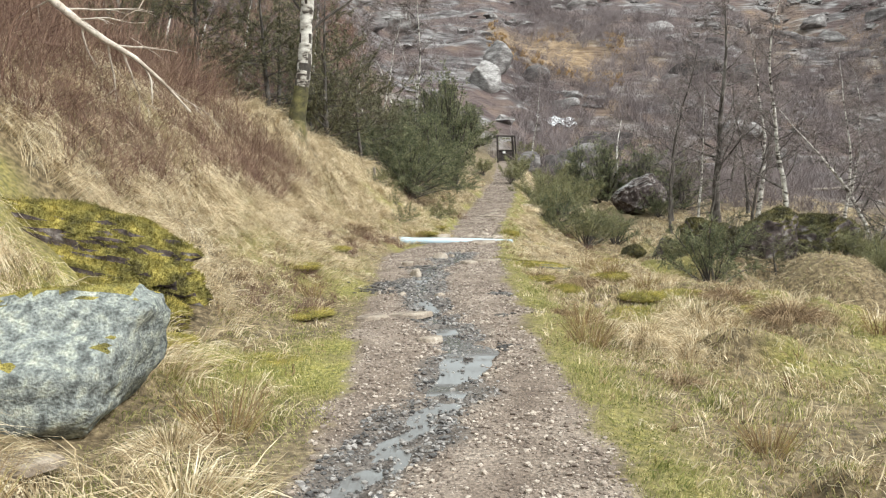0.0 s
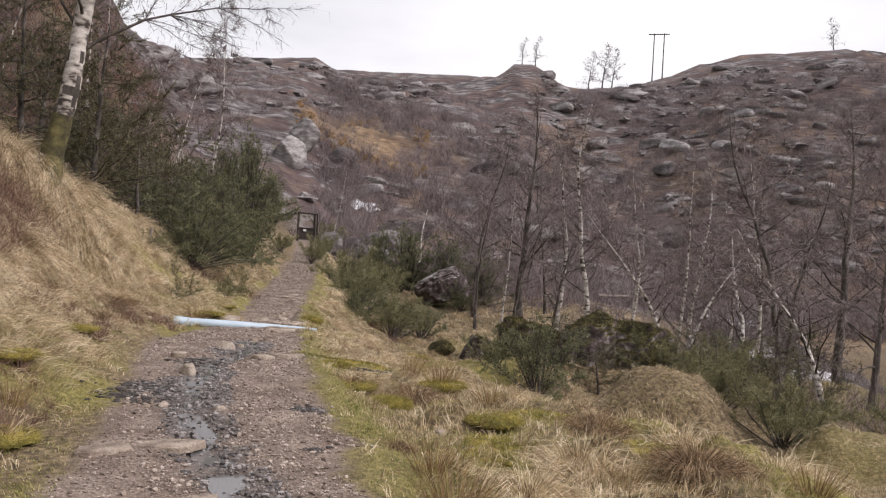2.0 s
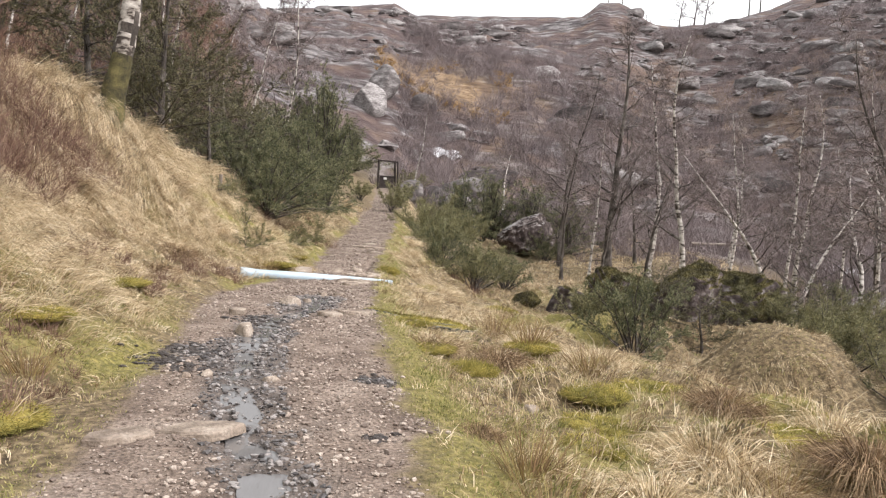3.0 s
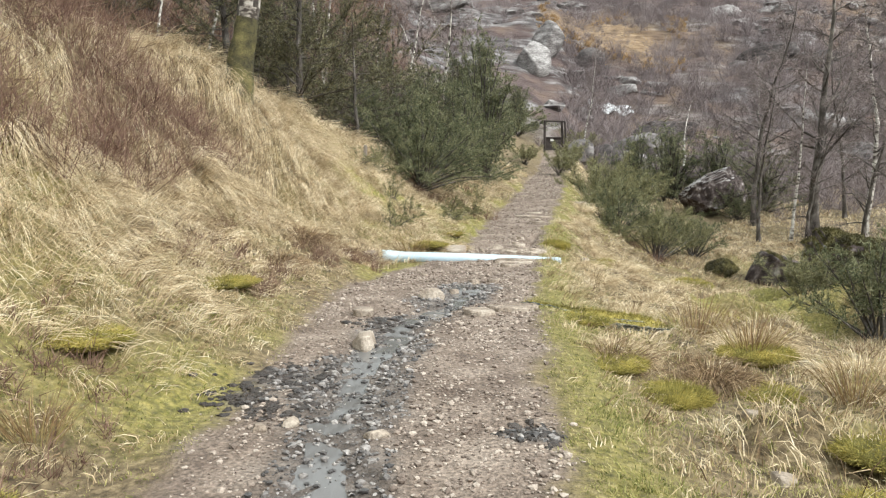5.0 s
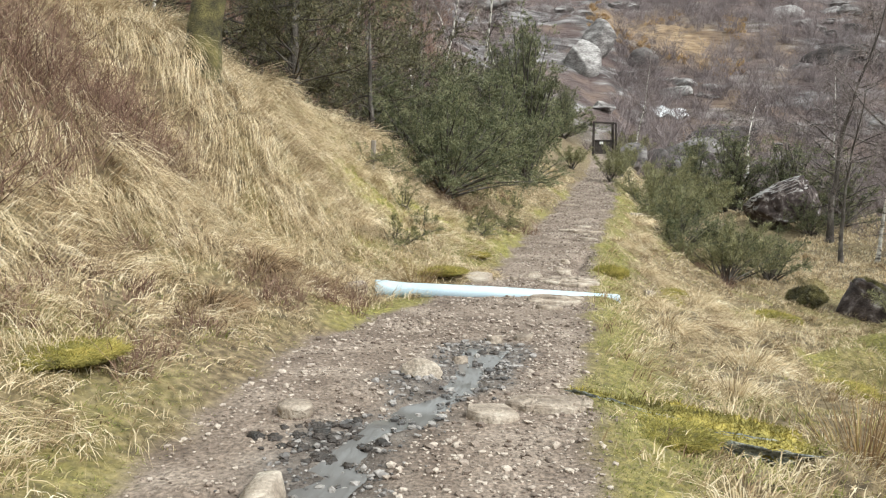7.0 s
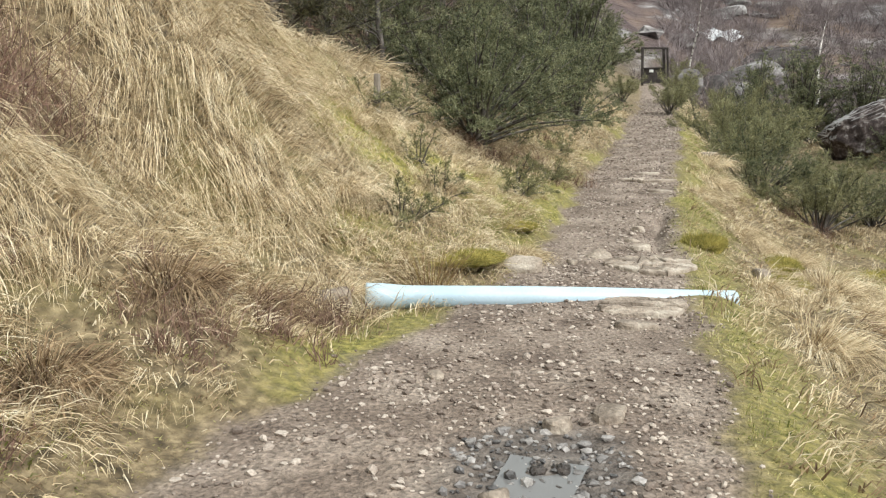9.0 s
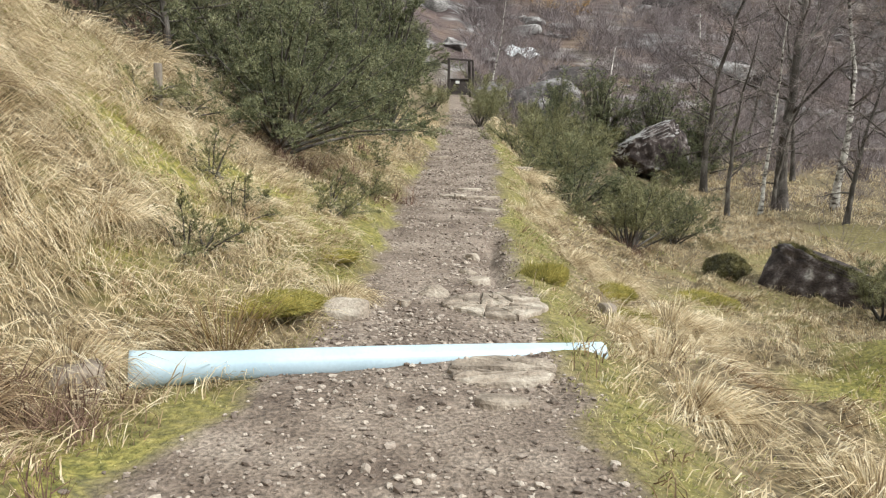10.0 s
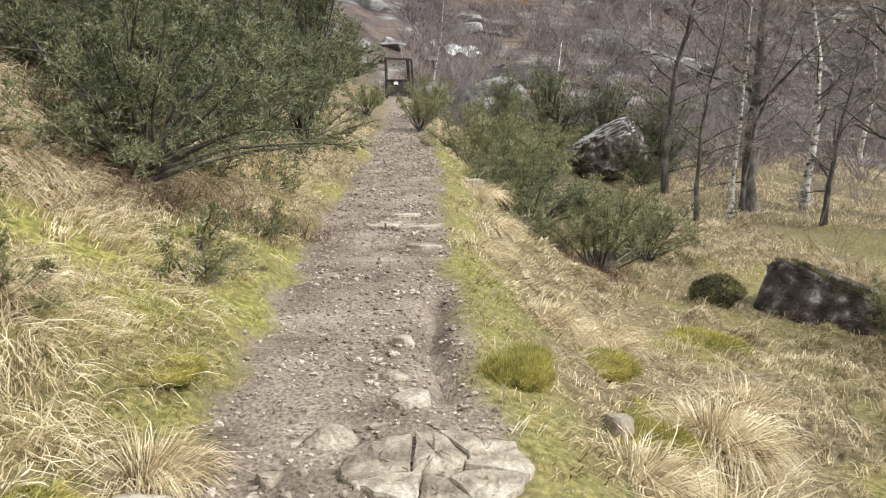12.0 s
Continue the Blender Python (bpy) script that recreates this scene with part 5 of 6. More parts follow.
bar("post", (0, 0, -0.2), (-0.02, 0, 1.66), 0.11, 0.11, gate)
bar("post", (0.98, 0.05, -0.2), (0.9, 0.05, 1.66), 0.11, 0.11, gate)
bar("post", (1.14, -0.1, -0.2), (1.04, -0.1, 1.6), 0.08, 0.08, gate)
bar("lintel", (-0.08, 0, 1.64), (1.08, 0.02, 1.6), 0.08, 0.08, gate)
leaf = bar("leaf", (0.06, -0.05, 0.42), (0.86, -0.05, 0.42), 0.05, 0.62, gate)
for zz in (0.1, 0.75):
    bar("rail", (0.03, -0.10, zz), (0.9, -0.10, zz), 0.07, 0.05, leaf)
bar("plate", (0.28, -0.14, 0.62), (0.46, -0.14, 0.62), 0.012, 0.12, leaf, M_SIGN, "small pale plate")
heap = empty("brushwood_fence", pose(0, 0, 0), "heap of grey cut branches forming a fence", "fence")
for i in range(70):
    x, y = RNG.uniform(4.35, 6.0), RNG.uniform(46.6, 48.4)
    z = ground_at(x, y)
    line = wander((x, y, z - 0.05), unit(np.array([RNG.normal() * 0.9, RNG.normal() * 0.4, 0.6])), RNG.uniform(0.6, 1.3), 5, 0.12)
    part("branch", tubes("branch", [(line, 0.022 * (1 - np.linspace(0, 0.7, 5)))], M_TWIG, 5), heap)
rail = empty("fallen_log", pose(0, 0, 0), "pale bare log lying among the valley trees", "log")
part("trunk", tubes("trunk", [(np.array([(24.5, 53, ground_at(24.5, 53) + 0.5), (26.5, 53, ground_at(24.5, 53) + 0.55), (28.5, 53, ground_at(24.5, 53) + 0.6)]), np.array([0.1, 0.1, 0.08]))], M_POST, 7), rail)

# ---- the pipe across the path ----
pa, pb = np.array(PIPE_A), np.array(PIPE_B)
pipe = empty("drain_pipe", pose(0, 0, 0), "pale blue plastic drain pipe lying across the path", "pipe")
k = 26
f = np.linspace(0, 1, k)
line = pa + (pb - pa) * f[:, None]
line[:, 2] += 0.012 * np.sin(f * 3.1)
rad = np.full(k, 0.074)
rad[:2] = 0.089
rad[2] = 0.080
rad[-2:] = 0.077
part("tube", tubes("tube", [(line, rad)], M_PIPE, 28), pipe)
inner = np.array([pa + (pb - pa) * s for s in (0.0, 0.02, 0.3, 0.31)])
part("bore", tubes("bore", [(inner, np.array([0.083, 0.070, 0.068, 0.001]))], M_PIPEDARK, 24), pipe, "open bore coloured near-black as shade")
way = unit(pb - pa)
lip_c = tubes("rim", [(np.array([pa - way * 0.004, pa - way * 0.004 + way * 0.001, pa + way * 0.02]), np.array([0.082, 0.091, 0.0915]))], M_PIPE, 28)
part("rim", lip_c, pipe)

# ---- stones in the path ----
def flagstone(sx, sy, sz, seed):
    """A flat broken slab: an uneven many-sided outline with chipped upper edges."""
    rs = np.random.default_rng(seed)
    k = int(rs.integers(7, 10))
    a = (np.arange(k) + rs.uniform(-0.3, 0.3, k)) * 2 * np.pi / k
    r = rs.uniform(0.82, 1.12, k)
    out = np.stack([np.cos(a) * r * sx, np.sin(a) * r * sy], -1)
    tilt = rs.uniform(-0.05, 0.05, 2)
    rings = []
    for f, h, j in ((1.03, -1.0, 0.0), (1.0, 0.45, 0.02), (0.93, 0.9, 0.03), (0.6, 1.0, 0.05), (0.25, 1.0, 0.06)):
        p = out * f * (1 + rs.uniform(-j, j, (k, 1)))
        rings.append(np.column_stack([p, np.full(k, h * sz) + p @ tilt + rs.uniform(-j, j, k) * sz * 2.2]))
    v = np.concatenate(rings + [np.array([[0, 0, sz]])])
    i = np.arange(k)
    n_ = np.roll(i, -1)
    q = np.concatenate([np.stack([i + k * m, n_ + k * m, n_ + k * (m + 1), i + k * (m + 1)], -1) for m in range(4)])
    return mesh_of("path_stone", v, [q, np.stack([i + 4 * k, n_ + 4 * k, np.full(k, 5 * k)], -1)], M_SLAB, smooth=False)


def slab(x, y, sx, sy, sz, turn, seed, label="flat pale stone set in the path", mat=M_SLAB, sink=0.42, tilt=(0, 0), name="path_stone"):
    if sz <= 0.06 and sx > 0.11:
        ob = new(name, flagstone(0.86 * sx, 0.86 * sy, 0.6 * sz, seed))
        ob.matrix_basis = pose(x, y, ground_at(x, y) + 0.005, tilt[0], tilt[1], turn)
        return tagged(ob, label, "stone", "stones in the path")
    sx, sy, sz = 0.72 * sx, 0.72 * sy, 0.8 * sz
    return rock(name, x, y, (sx, sy, sz), seed, mat, label, turn, tilt, 4 if sx > 0.12 else 3, sink, "stone", "stones in the path", cuts=9, depth=0.85, rough=0.13, fine=0.05, boxy=0.4)


for row in ((-0.31, 9.4, 0.28, 0.2, 0.05, 10, 61), (-0.72, 9.2, 0.25, 0.13, 0.05, 30, 62), (-0.06, 8.15, 0.17, 0.1, 0.06, 40, 63), (-0.04, 14.2, 0.17, 0.11, 0.10, 20, 64),
            (-0.38, 12.35, 0.13, 0.27, 0.10, 12, 65), (-0.55, 13.35, 0.15, 0.12, 0.07, 0, 66), (0.45, 13.5, 0.17, 0.14, 0.06, 0, 67), (0.72, 13.7, 0.2, 0.1, 0.06, 10, 68),
            (0.75, 16.72, 0.17, 0.1, 0.05, 0, 70), (0.58, 18.82, 0.15, 0.11, 0.08, 0, 75), (-0.02, 18.2, 0.19, 0.14, 0.13, -30, 76), (0.36, 18.5, 0.08, 0.07, 0.06, 0, 77), (1.45, 22.6, 0.22, 0.12, 0.04, 0, 79), (1.4, 24.1, 0.2, 0.1, 0.04, 0, 80),
            (0.9, 19.5, 0.1, 0.08, 0.05, 0, 81), (1.0, 20.0, 0.09, 0.07, 0.05, 30, 82), (0.95, 19.2, 0.12, 0.09, 0.05, 30, 83), (-1.12, 16.7, 0.2, 0.14, 0.09, 20, 84), (0.15, 14.6, 0.08, 0.06, 0.06, 20, 85),
            (-0.62, 10.6, 0.06, 0.05, 0.05, 20, 86), (-0.48, 10.7, 0.07, 0.05, 0.05, 20, 87), (0.0, 10.55, 0.09, 0.05, 0.05, 20, 88), (-0.25, 15.7, 0.06, 0.05, 0.05, 20, 89), (0.35, 15.2, 0.09, 0.06, 0.06, 20, 90), (0.55, 15.35, 0.12, 0.08, 0.05, 70, 91),
            (2.18, 11.6, 0.11, 0.08, 0.06, 0, 92), (2.0, 10.6, 0.09, 0.08, 0.06, 0, 93), (2.02, 19.35, 0.12, 0.1, 0.12, 0, 94), (2.1, 18.9, 0.1, 0.08, 0.1, 0, 95), (2.7, 27.5, 0.3, 0.2, 0.06, 0, 96), (1.2, 27.4, 0.3, 0.15, 0.05, 0, 97), (-2.3, 4.9, 0.5, 0.2, 0.05, 8, 98), (-2.45, 5.05, 0.05, 0.05, 0.05, 8, 99)):
    slab(*row)

def clip_cell(poly, p, n):
    """The part of a convex outline on the near side of the line through p with normal n."""
    out = []
    for i in range(len(poly)):
        a, b = poly[i], poly[(i + 1) % len(poly)]
        da, db = (a - p) @ n, (b - p) @ n
        if da <= 0:
            out.append(a)
        if da * db < 0:
            out.append(a + (b - a) * da / (da - db))
    return out


def cracked_slab(x, y, w, d, pieces, seed, turn=0.0, tall=0.05):
    """A flat bed of stone broken by cracks into pieces, each a stone of its own, uneven in height and tilt."""
    rs = np.random.default_rng(seed)
    k = 11
    ang = np.arange(k) * 2 * np.pi / k
    rim = [np.array([math.cos(t) * w, math.sin(t) * d]) * rs.uniform(0.86, 1.12) for t in ang]
    seeds = np.stack([rs.uniform(-0.8, 0.8, pieces) * w, rs.uniform(-0.8, 0.8, pieces) * d], -1)
    for i in range(pieces):
        cell = rim
        for j in range(pieces):
            if j != i and len(cell) > 2:
                n = unit(seeds[j] - seeds[i])
                cell = clip_cell(cell, (seeds[i] + seeds[j]) / 2 - n * rs.uniform(0.0015, 0.006), n)
        if len(cell) < 3:
            continue
        c = np.array(cell)
        mid = c.mean(0)
        if np.linalg.norm(c - mid, axis=1).max() < 0.04:
            continue
        # uneven edges: extra points along each side
        dense = []
        for a, b in zip(c, np.roll(c, -1, 0)):
            for f in (0.0, 0.33, 0.67):
                dense.append(a + (b - a) * f + rs.normal(size=2) * 0.006 * (f > 0))
        c, m = np.array(dense), len(dense)
        lean, lift = rs.normal(size=2) * 0.022, rs.uniform(-0.005, 0.004)
        rings = []
        for f, h, r in ((1.0, -tall, 0.0), (1.0, tall * 0.2, 0.003), (0.96, tall * 0.42, 0.004), (0.6, tall * 0.5, 0.006), (0.25, tall * 0.5, 0.006)):
            q = (c - mid) * f
            rings.append(np.column_stack([q, h + lift + q @ lean + rs.normal(size=m) * r]))
        v = np.concatenate(rings + [np.array([[0, 0, tall * 0.5 + lift]])])
        e = np.arange(m)
        e2 = np.roll(e, -1)
        sides = np.concatenate([np.stack([e + m * g, e2 + m * g, e2 + m * (g + 1), e + m * (g + 1)], -1) for g in range(4)])
        ob = tagged(new("path_slab", mesh_of("path_slab", v, [sides, np.stack([e + 4 * m, e2 + 4 * m, np.full(m, 5 * m)], -1)], M_SLAB, smooth=False)), "pale cracked slab of bedrock in the path", "stone", "cracked slabs in the path")
        ct, st = math.cos(radians(turn)), math.sin(radians(turn))
        wx, wy = x + mid[0] * ct - mid[1] * st, y + mid[0] * st + mid[1] * ct
        ob.matrix_basis = pose(wx, wy, ground_at(wx, wy) + 0.004, 0, 0, turn)


cracked_slab(0.96, 18.52, 0.36, 0.34, 7, 5, -8)
cracked_slab(0.82, 17.10, 0.30, 0.20, 3, 8, 10)
cracked_slab(1.38, 23.6, 0.42, 0.22, 3, 12, -6)
cracked_slab(0.72, 13.75, 0.24, 0.14, 3, 15, 10)

# gravel: small stones over the path, dark where wet
gxp, gyp = RNG.uniform(-1.3, 3.2, 120000), 4 + 36 * RNG.random(120000) ** 1.6
pth, _, wetm, _ = cover_at(gxp, gyp)
dens = step(-0.35, 0.35, flat_noise(gxp, gyp, 1.1, 3, 71)) * 0.8 + 0.25 + 0.5 * step(0.6, 0.2, stream_gap(gxp, gyp))
keep = (RNG.random(120000) < pth * dens)
gxp, gyp, wetm = gxp[keep], gyp[keep], wetm[keep]
size = 0.005 + 0.018 * RNG.random(len(gxp)) ** 6 + 0.0003 * gyp
wetm = wetm > 0.45
size = np.where(stream_gap(gxp, gyp) < 0.12, size * 0.6, size)
g1 = scatter_rocks("path_gravel", gxp[~wetm], gyp[~wetm], size[~wetm], M_GRAVEL, 1, 0.6, 0.25)
tagged(g1, "loose grey-brown gravel scattered over the path", "gravel", kind="stuff")
g2 = scatter_rocks("wet_gravel", gxp[wetm], gyp[wetm], size[wetm] * 1.2, M_WETGRAVEL, 1, 0.6, 0.3)
tagged(g2, "wet dark gravel along the trickle", "gravel", kind="stuff")
at = RNG.integers(0, len(STREAM) - 1, 1700)
tween = RNG.random((1700, 1))
wp = STREAM[at] * (1 - tween) + STREAM[at + 1] * tween + RNG.normal(size=(1700, 2)) * 0.12
wp = wp[wp[:, 1] > 4]
g3 = scatter_rocks("trickle_pebbles", wp[:, 0], wp[:, 1], 0.007 + 0.02 * RNG.random(len(wp)) ** 4, M_WETGRAVEL, 1, 0.7, 0.12)
tagged(g3, "wet pebbles breaking the surface of the trickle", "gravel", kind="stuff")
mx, my, mr = [], [], []
for cx, cy, cr, n in ((-0.3, 13.1, 0.28, 90), (-0.72, 11.55, 0.3, 90), (-0.87, 11.1, 0.25, 70), (0.75, 10.65, 0.16, 40), (-0.55, 10.9, 0.3, 40), (0.7, 9.3, 0.1, 14), (0.62, 7.8, 0.12, 14), (0.35, 14.7, 0.16, 20)):
    mx.append(cx + RNG.normal(size=n) * cr * 0.5)
    my.append(cy + RNG.normal(size=n) * cr * 0.5)
    mr.append(RNG.uniform(0.012, 0.05, n))
mud = scatter_rocks("trodden_peat", np.concatenate(mx), np.concatenate(my), np.concatenate(mr), M_MUD, 2, 0.45, 0.58)
mud.data.polygons.foreach_set("use_smooth", np.ones(len(mud.data.polygons), bool))
tagged(mud, "black trodden peat clods beside the trickle", "mud", kind="stuff")

# the trickle: a thin sheet in the worn channel
n = 260
sl = np.concatenate([[0], np.cumsum(np.hypot(*np.diff(STREAM, axis=0).T))])
u = np.linspace(0, sl[-1], n)
cxs, cys = np.interp(u, sl, STREAM[:, 0]), np.interp(u, sl, STREAM[:, 1])
wid = 0.17 + 0.16 * flat_noise(u, u * 0, 1.4, 4, 75)
tx, ty = np.gradient(cxs), np.gradient(cys)
tl = np.hypot(tx, ty)
nxv, nyv = ty / tl, -tx / tl
cross = np.linspace(-1, 1, 7)
SX, SY = cxs[:, None] + nxv[:, None] * cross * wid[:, None], cys[:, None] + nyv[:, None] * cross * wid[:, None]
cz = height(cxs, cys)
cz = np.convolve(np.pad(cz, 6, mode="edge"), np.ones(13) / 13, "valid") + 0.008
SZ = np.repeat(cz[:, None], 7, 1) + 0.006 * flat_noise(SX.ravel(), SY.ravel(), 6, 3, 76).reshape(SX.shape)
tagged(new("trickle_water", mesh_of("trickle_water", np.stack([SX, SY, SZ], -1).reshape(-1, 3), quad(np.arange(n * 7).reshape(n, 7)), M_WATER)), "shallow trickle of water running down the path", "water", kind="structure")

# ---- grass ----
def field(n, x0, x1, y0, y1, p=1.0):
    return RNG.uniform(x0, x1, n), y0 + (y1 - y0) * RNG.random(n) ** p


def slope_of(x, y):
    e = 0.08
    return (height(x + e, y, False) - height(x - e, y, False)) / (2 * e), (height(x, y + e, False) - height(x, y - e, False)) / (2 * e)


def grow(name, x, y, mat, lo, hi, width, droop, label, per=7, scatter=0.035, segs=2, shape=1.0, matted=0.0):
    """Tufts at x, y: per blades each, leaning alike."""
    dx, dy = slope_of(x, y)
    n = len(x)
    fall = np.stack([-dx, -dy, -(dx ** 2 + dy ** 2)], -1)
    fall = fall * np.minimum(1, 1.4 / np.maximum(np.linalg.norm(fall, axis=-1), 0.05))[:, None]
    comb = np.stack([flat_noise(x, y, 1.3, 2, 81), flat_noise(x, y, 1.3, 2, 82), np.zeros_like(x)], -1)
    clump = np.stack([flat_noise(x, y, 3.4, 2, 84), flat_noise(x, y, 3.4, 2, 86), np.zeros_like(x)], -1)
    lean = fall * (1.2 + 0.5 * matted) + comb * 1.4 + clump * 2.4 * matted + RNG.normal(size=(n, 3)) * np.array([0.45, 0.45, 0.1]) * (1 - 0.35 * matted)
    st = np.clip(np.hypot(dx, dy), 0, 1.2) * 0.3 + RNG.normal(size=n) * 0.12
    ln = shape * RNG.uniform(lo, hi, n) * (0.7 + 0.6 * step(-0.4, 0.5, flat_noise(x, y, 1.7, 3, 83)))
    up = np.stack([-dx * 0.35, -dy * 0.35, np.ones_like(x)], -1)
    x, y, lean, st, ln, up = (np.repeat(a, per, 0) for a in (x, y, lean, st, ln, up))
    m = len(x)
    x, y = x + RNG.normal(size=m) * scatter, y + RNG.normal(size=m) * scatter
    z = height(x, y)
    g = unit(up + RNG.normal(size=(m, 3)) * np.array([0.25, 0.25, 0.1]))
    bend = unit(lean + RNG.normal(size=(m, 3)) * 0.22 + np.array([0, 0, -0.12]))
    far = 1 + np.clip(y - 18, 0, 30) * 0.05
    me = blades(name, np.stack([x, y, z - 0.012], -1), g, bend, ln * RNG.uniform(0.6, 1.15, m), RNG.uniform(0.6, 1.35, m) * width * far, mat, np.clip(droop + st + RNG.normal(size=m) * 0.08, 0.05, 0.95), segs)
    return tagged(new(name, me), label, "grass", kind="stuff")


# uphill bank: long dead grass combed downhill
x, y = field(45000, -6.0, 1.6, 4.0, 33, 1.1)
xl, xr = path_edges(y)
d = xl - x
moss = cover_at(x, y)[1]
clump = flat_noise(x, y, 2.2, 3, 85)
off_rock = (np.hypot((x + 2.62) / 1.15, (y - 5.7) / 0.75) > 1) & (np.hypot((x + 3.5) / 1.5, (y - 8.1) / 0.7) > 1)
short = step(1.9, 0.9, d) * (1 - step(10, 13.5, y))
brambly = (x < -2.8 - (17 - y) * 0.16) & (y > 9.8) & (y < 17) & (RNG.random(len(x)) < 0.65)
keep = off_rock & ~brambly & (d > 0.06) & (RNG.random(len(x)) < (1 - 0.85 * short) * step(0.0, 0.4, d) * (0.5 + 0.5 * step(-0.3, 0.3, clump)) * (1 - 0.45 * moss * step(3.0, 1.0, d)))
bx, by = x[keep], y[keep]
brown = RNG.random(len(bx)) < 0.05 + 0.2 * step(0.1, 0.5, flat_noise(bx, by, 0.7, 3, 86))
reach = path_edges(by)[0] - bx
brown = brown | (RNG.random(len(bx)) < 0.5 * step(1.1, 0.5, reach) * step(-0.1, 0.25, flat_noise(bx, by, 1.1, 3, 90)) * (by < 17))
shape = np.interp(reach, [0, 0.5, 1.6, 2.4], [0.3, 0.4, 0.75, 1.0])
grow("dry_bank_grass", bx[~brown], by[~brown], M_STRAW, 0.34, 0.74, 0.0056, 0.72, "long dead straw-coloured grass draped down the bank", 11, 0.045, 3, shape[~brown], 1.0)
grow("brown_bank_grass", bx[brown], by[brown], M_BROWNGRASS, 0.25, 0.5, 0.0062, 0.66, "withered brown grass on the bank", 9, 0.035, 3, shape[brown], 1.0)
# downhill side: tussocky pale grass
x, y = field(44000, 0.9, 10.5, 4.0, 34, 1.2)
_, xr = path_edges(y)
d = x - xr
moss = cover_at(x, y)[1]
clump = flat_noise(x, y, 1.9, 2, 33)
keep = (d > 0.05) & (RNG.random(len(x)) < step(0.0, np.interp(y, [10, 16], [0.6, 0.35]), d) * (0.3 + 0.7 * step(-0.2, 0.3, clump)) * np.interp(y, [10, 17], [0.78, 0.95]) * (1 - 0.6 * moss) * np.clip(1.6 - d * 0.12, 0.2, 1))
bx, by = x[keep], y[keep]
brown = RNG.random(len(bx)) < 0.2 + 0.3 * step(0.1, 0.5, flat_noise(bx, by, 0.8, 3, 87))
grow("dry_meadow_grass", bx[~brown], by[~brown], M_STRAW, 0.09, 0.26, 0.0065, 0.6, "tussocky pale dry grass beside the path", 8)
grow("brown_meadow_grass", bx[brown], by[brown], M_BROWNGRASS, 0.09, 0.24, 0.0065, 0.6, "brown withered grass in the meadow", 8)
# rougher grass on the floor of the wood
x, y = field(9000, 2.5, 24, 33, 58)
keep = (x > path_edges(y)[1] + 0.2) & (flat_noise(x, y, 0.35, 3, 89) > -0.25)
grow("valley_floor_grass", x[keep], y[keep], M_STRAW, 0.12, 0.3, 0.012, 0.5, "pale dead grass on the floor of the valley wood", 6, 0.12)
# green grass and sprouts, both verges
x, y = field(52000, -4.0, 7.5, 4.0, 30, 1.35)
vy = 4 + 26 * RNG.random(26000) ** 1.3
vo = 1.3 * RNG.random(26000) ** 1.3
el, er = path_edges(vy)
x, y = np.concatenate([x, np.where(RNG.random(26000) < 0.5, el - vo, er + vo)]), np.concatenate([y, vy])
xl, xr = path_edges(y)
out = np.maximum(xl - x, x - xr)
green = 0.4 * (y < 15) + step(-0.1, 0.4, flat_noise(x, y, 0.6, 3, 42)) * 0.6 + 0.7 * step(0.9, 0.2, out) * np.where(x > xr, 1.0, 0.6) * step(-0.5, 0.3, flat_noise(x, y, 1.6, 3, 88))
keep = (out > 0.0) & (RNG.random(len(x)) < np.clip(green, 0.06, 1) * np.where(x < xl, step(2.2, 0.6, out) * np.interp(y, [8, 10, 16.5, 17.5], [1, 0.55, 0.55, 0.9]), 1.0))
grow("green_verge_grass", x[keep], y[keep], M_GREENGRASS, 0.035, 0.10, 0.006, 0.45, "short yellow-green grass along the verges", 8, 0.035, 2, np.interp(out[keep], [0, 0.3, 0.8], [0.45, 0.7, 1.0]))


def tuft_mesh(name, n, spread, lo, hi, width, mat, droop):
    a = RNG.random(n) * 6.283
    r = spread * np.sqrt(RNG.random(n))
    base = np.stack([r * np.cos(a), r * np.sin(a), -0.02 - r * 0.2], -1)
    out = np.stack([np.cos(a), np.sin(a), np.zeros(n)], -1)
    g = unit(out * (r / spread)[:, None] * 0.7 + np.array([0, 0, 1]) + RNG.normal(size=(n, 3)) * 0.15)
    bend = unit(out + np.array([0, 0, -0.55]) + RNG.normal(size=(n, 3)) * 0.3)
    return blades(name, base, g, bend, RNG.uniform(lo, hi, n), RNG.uniform(0.6, 1.2, n) * width, mat, np.clip(droop * (0.4 + r / spread) + RNG.normal(size=n) * 0.08, 0.02, 0.95))


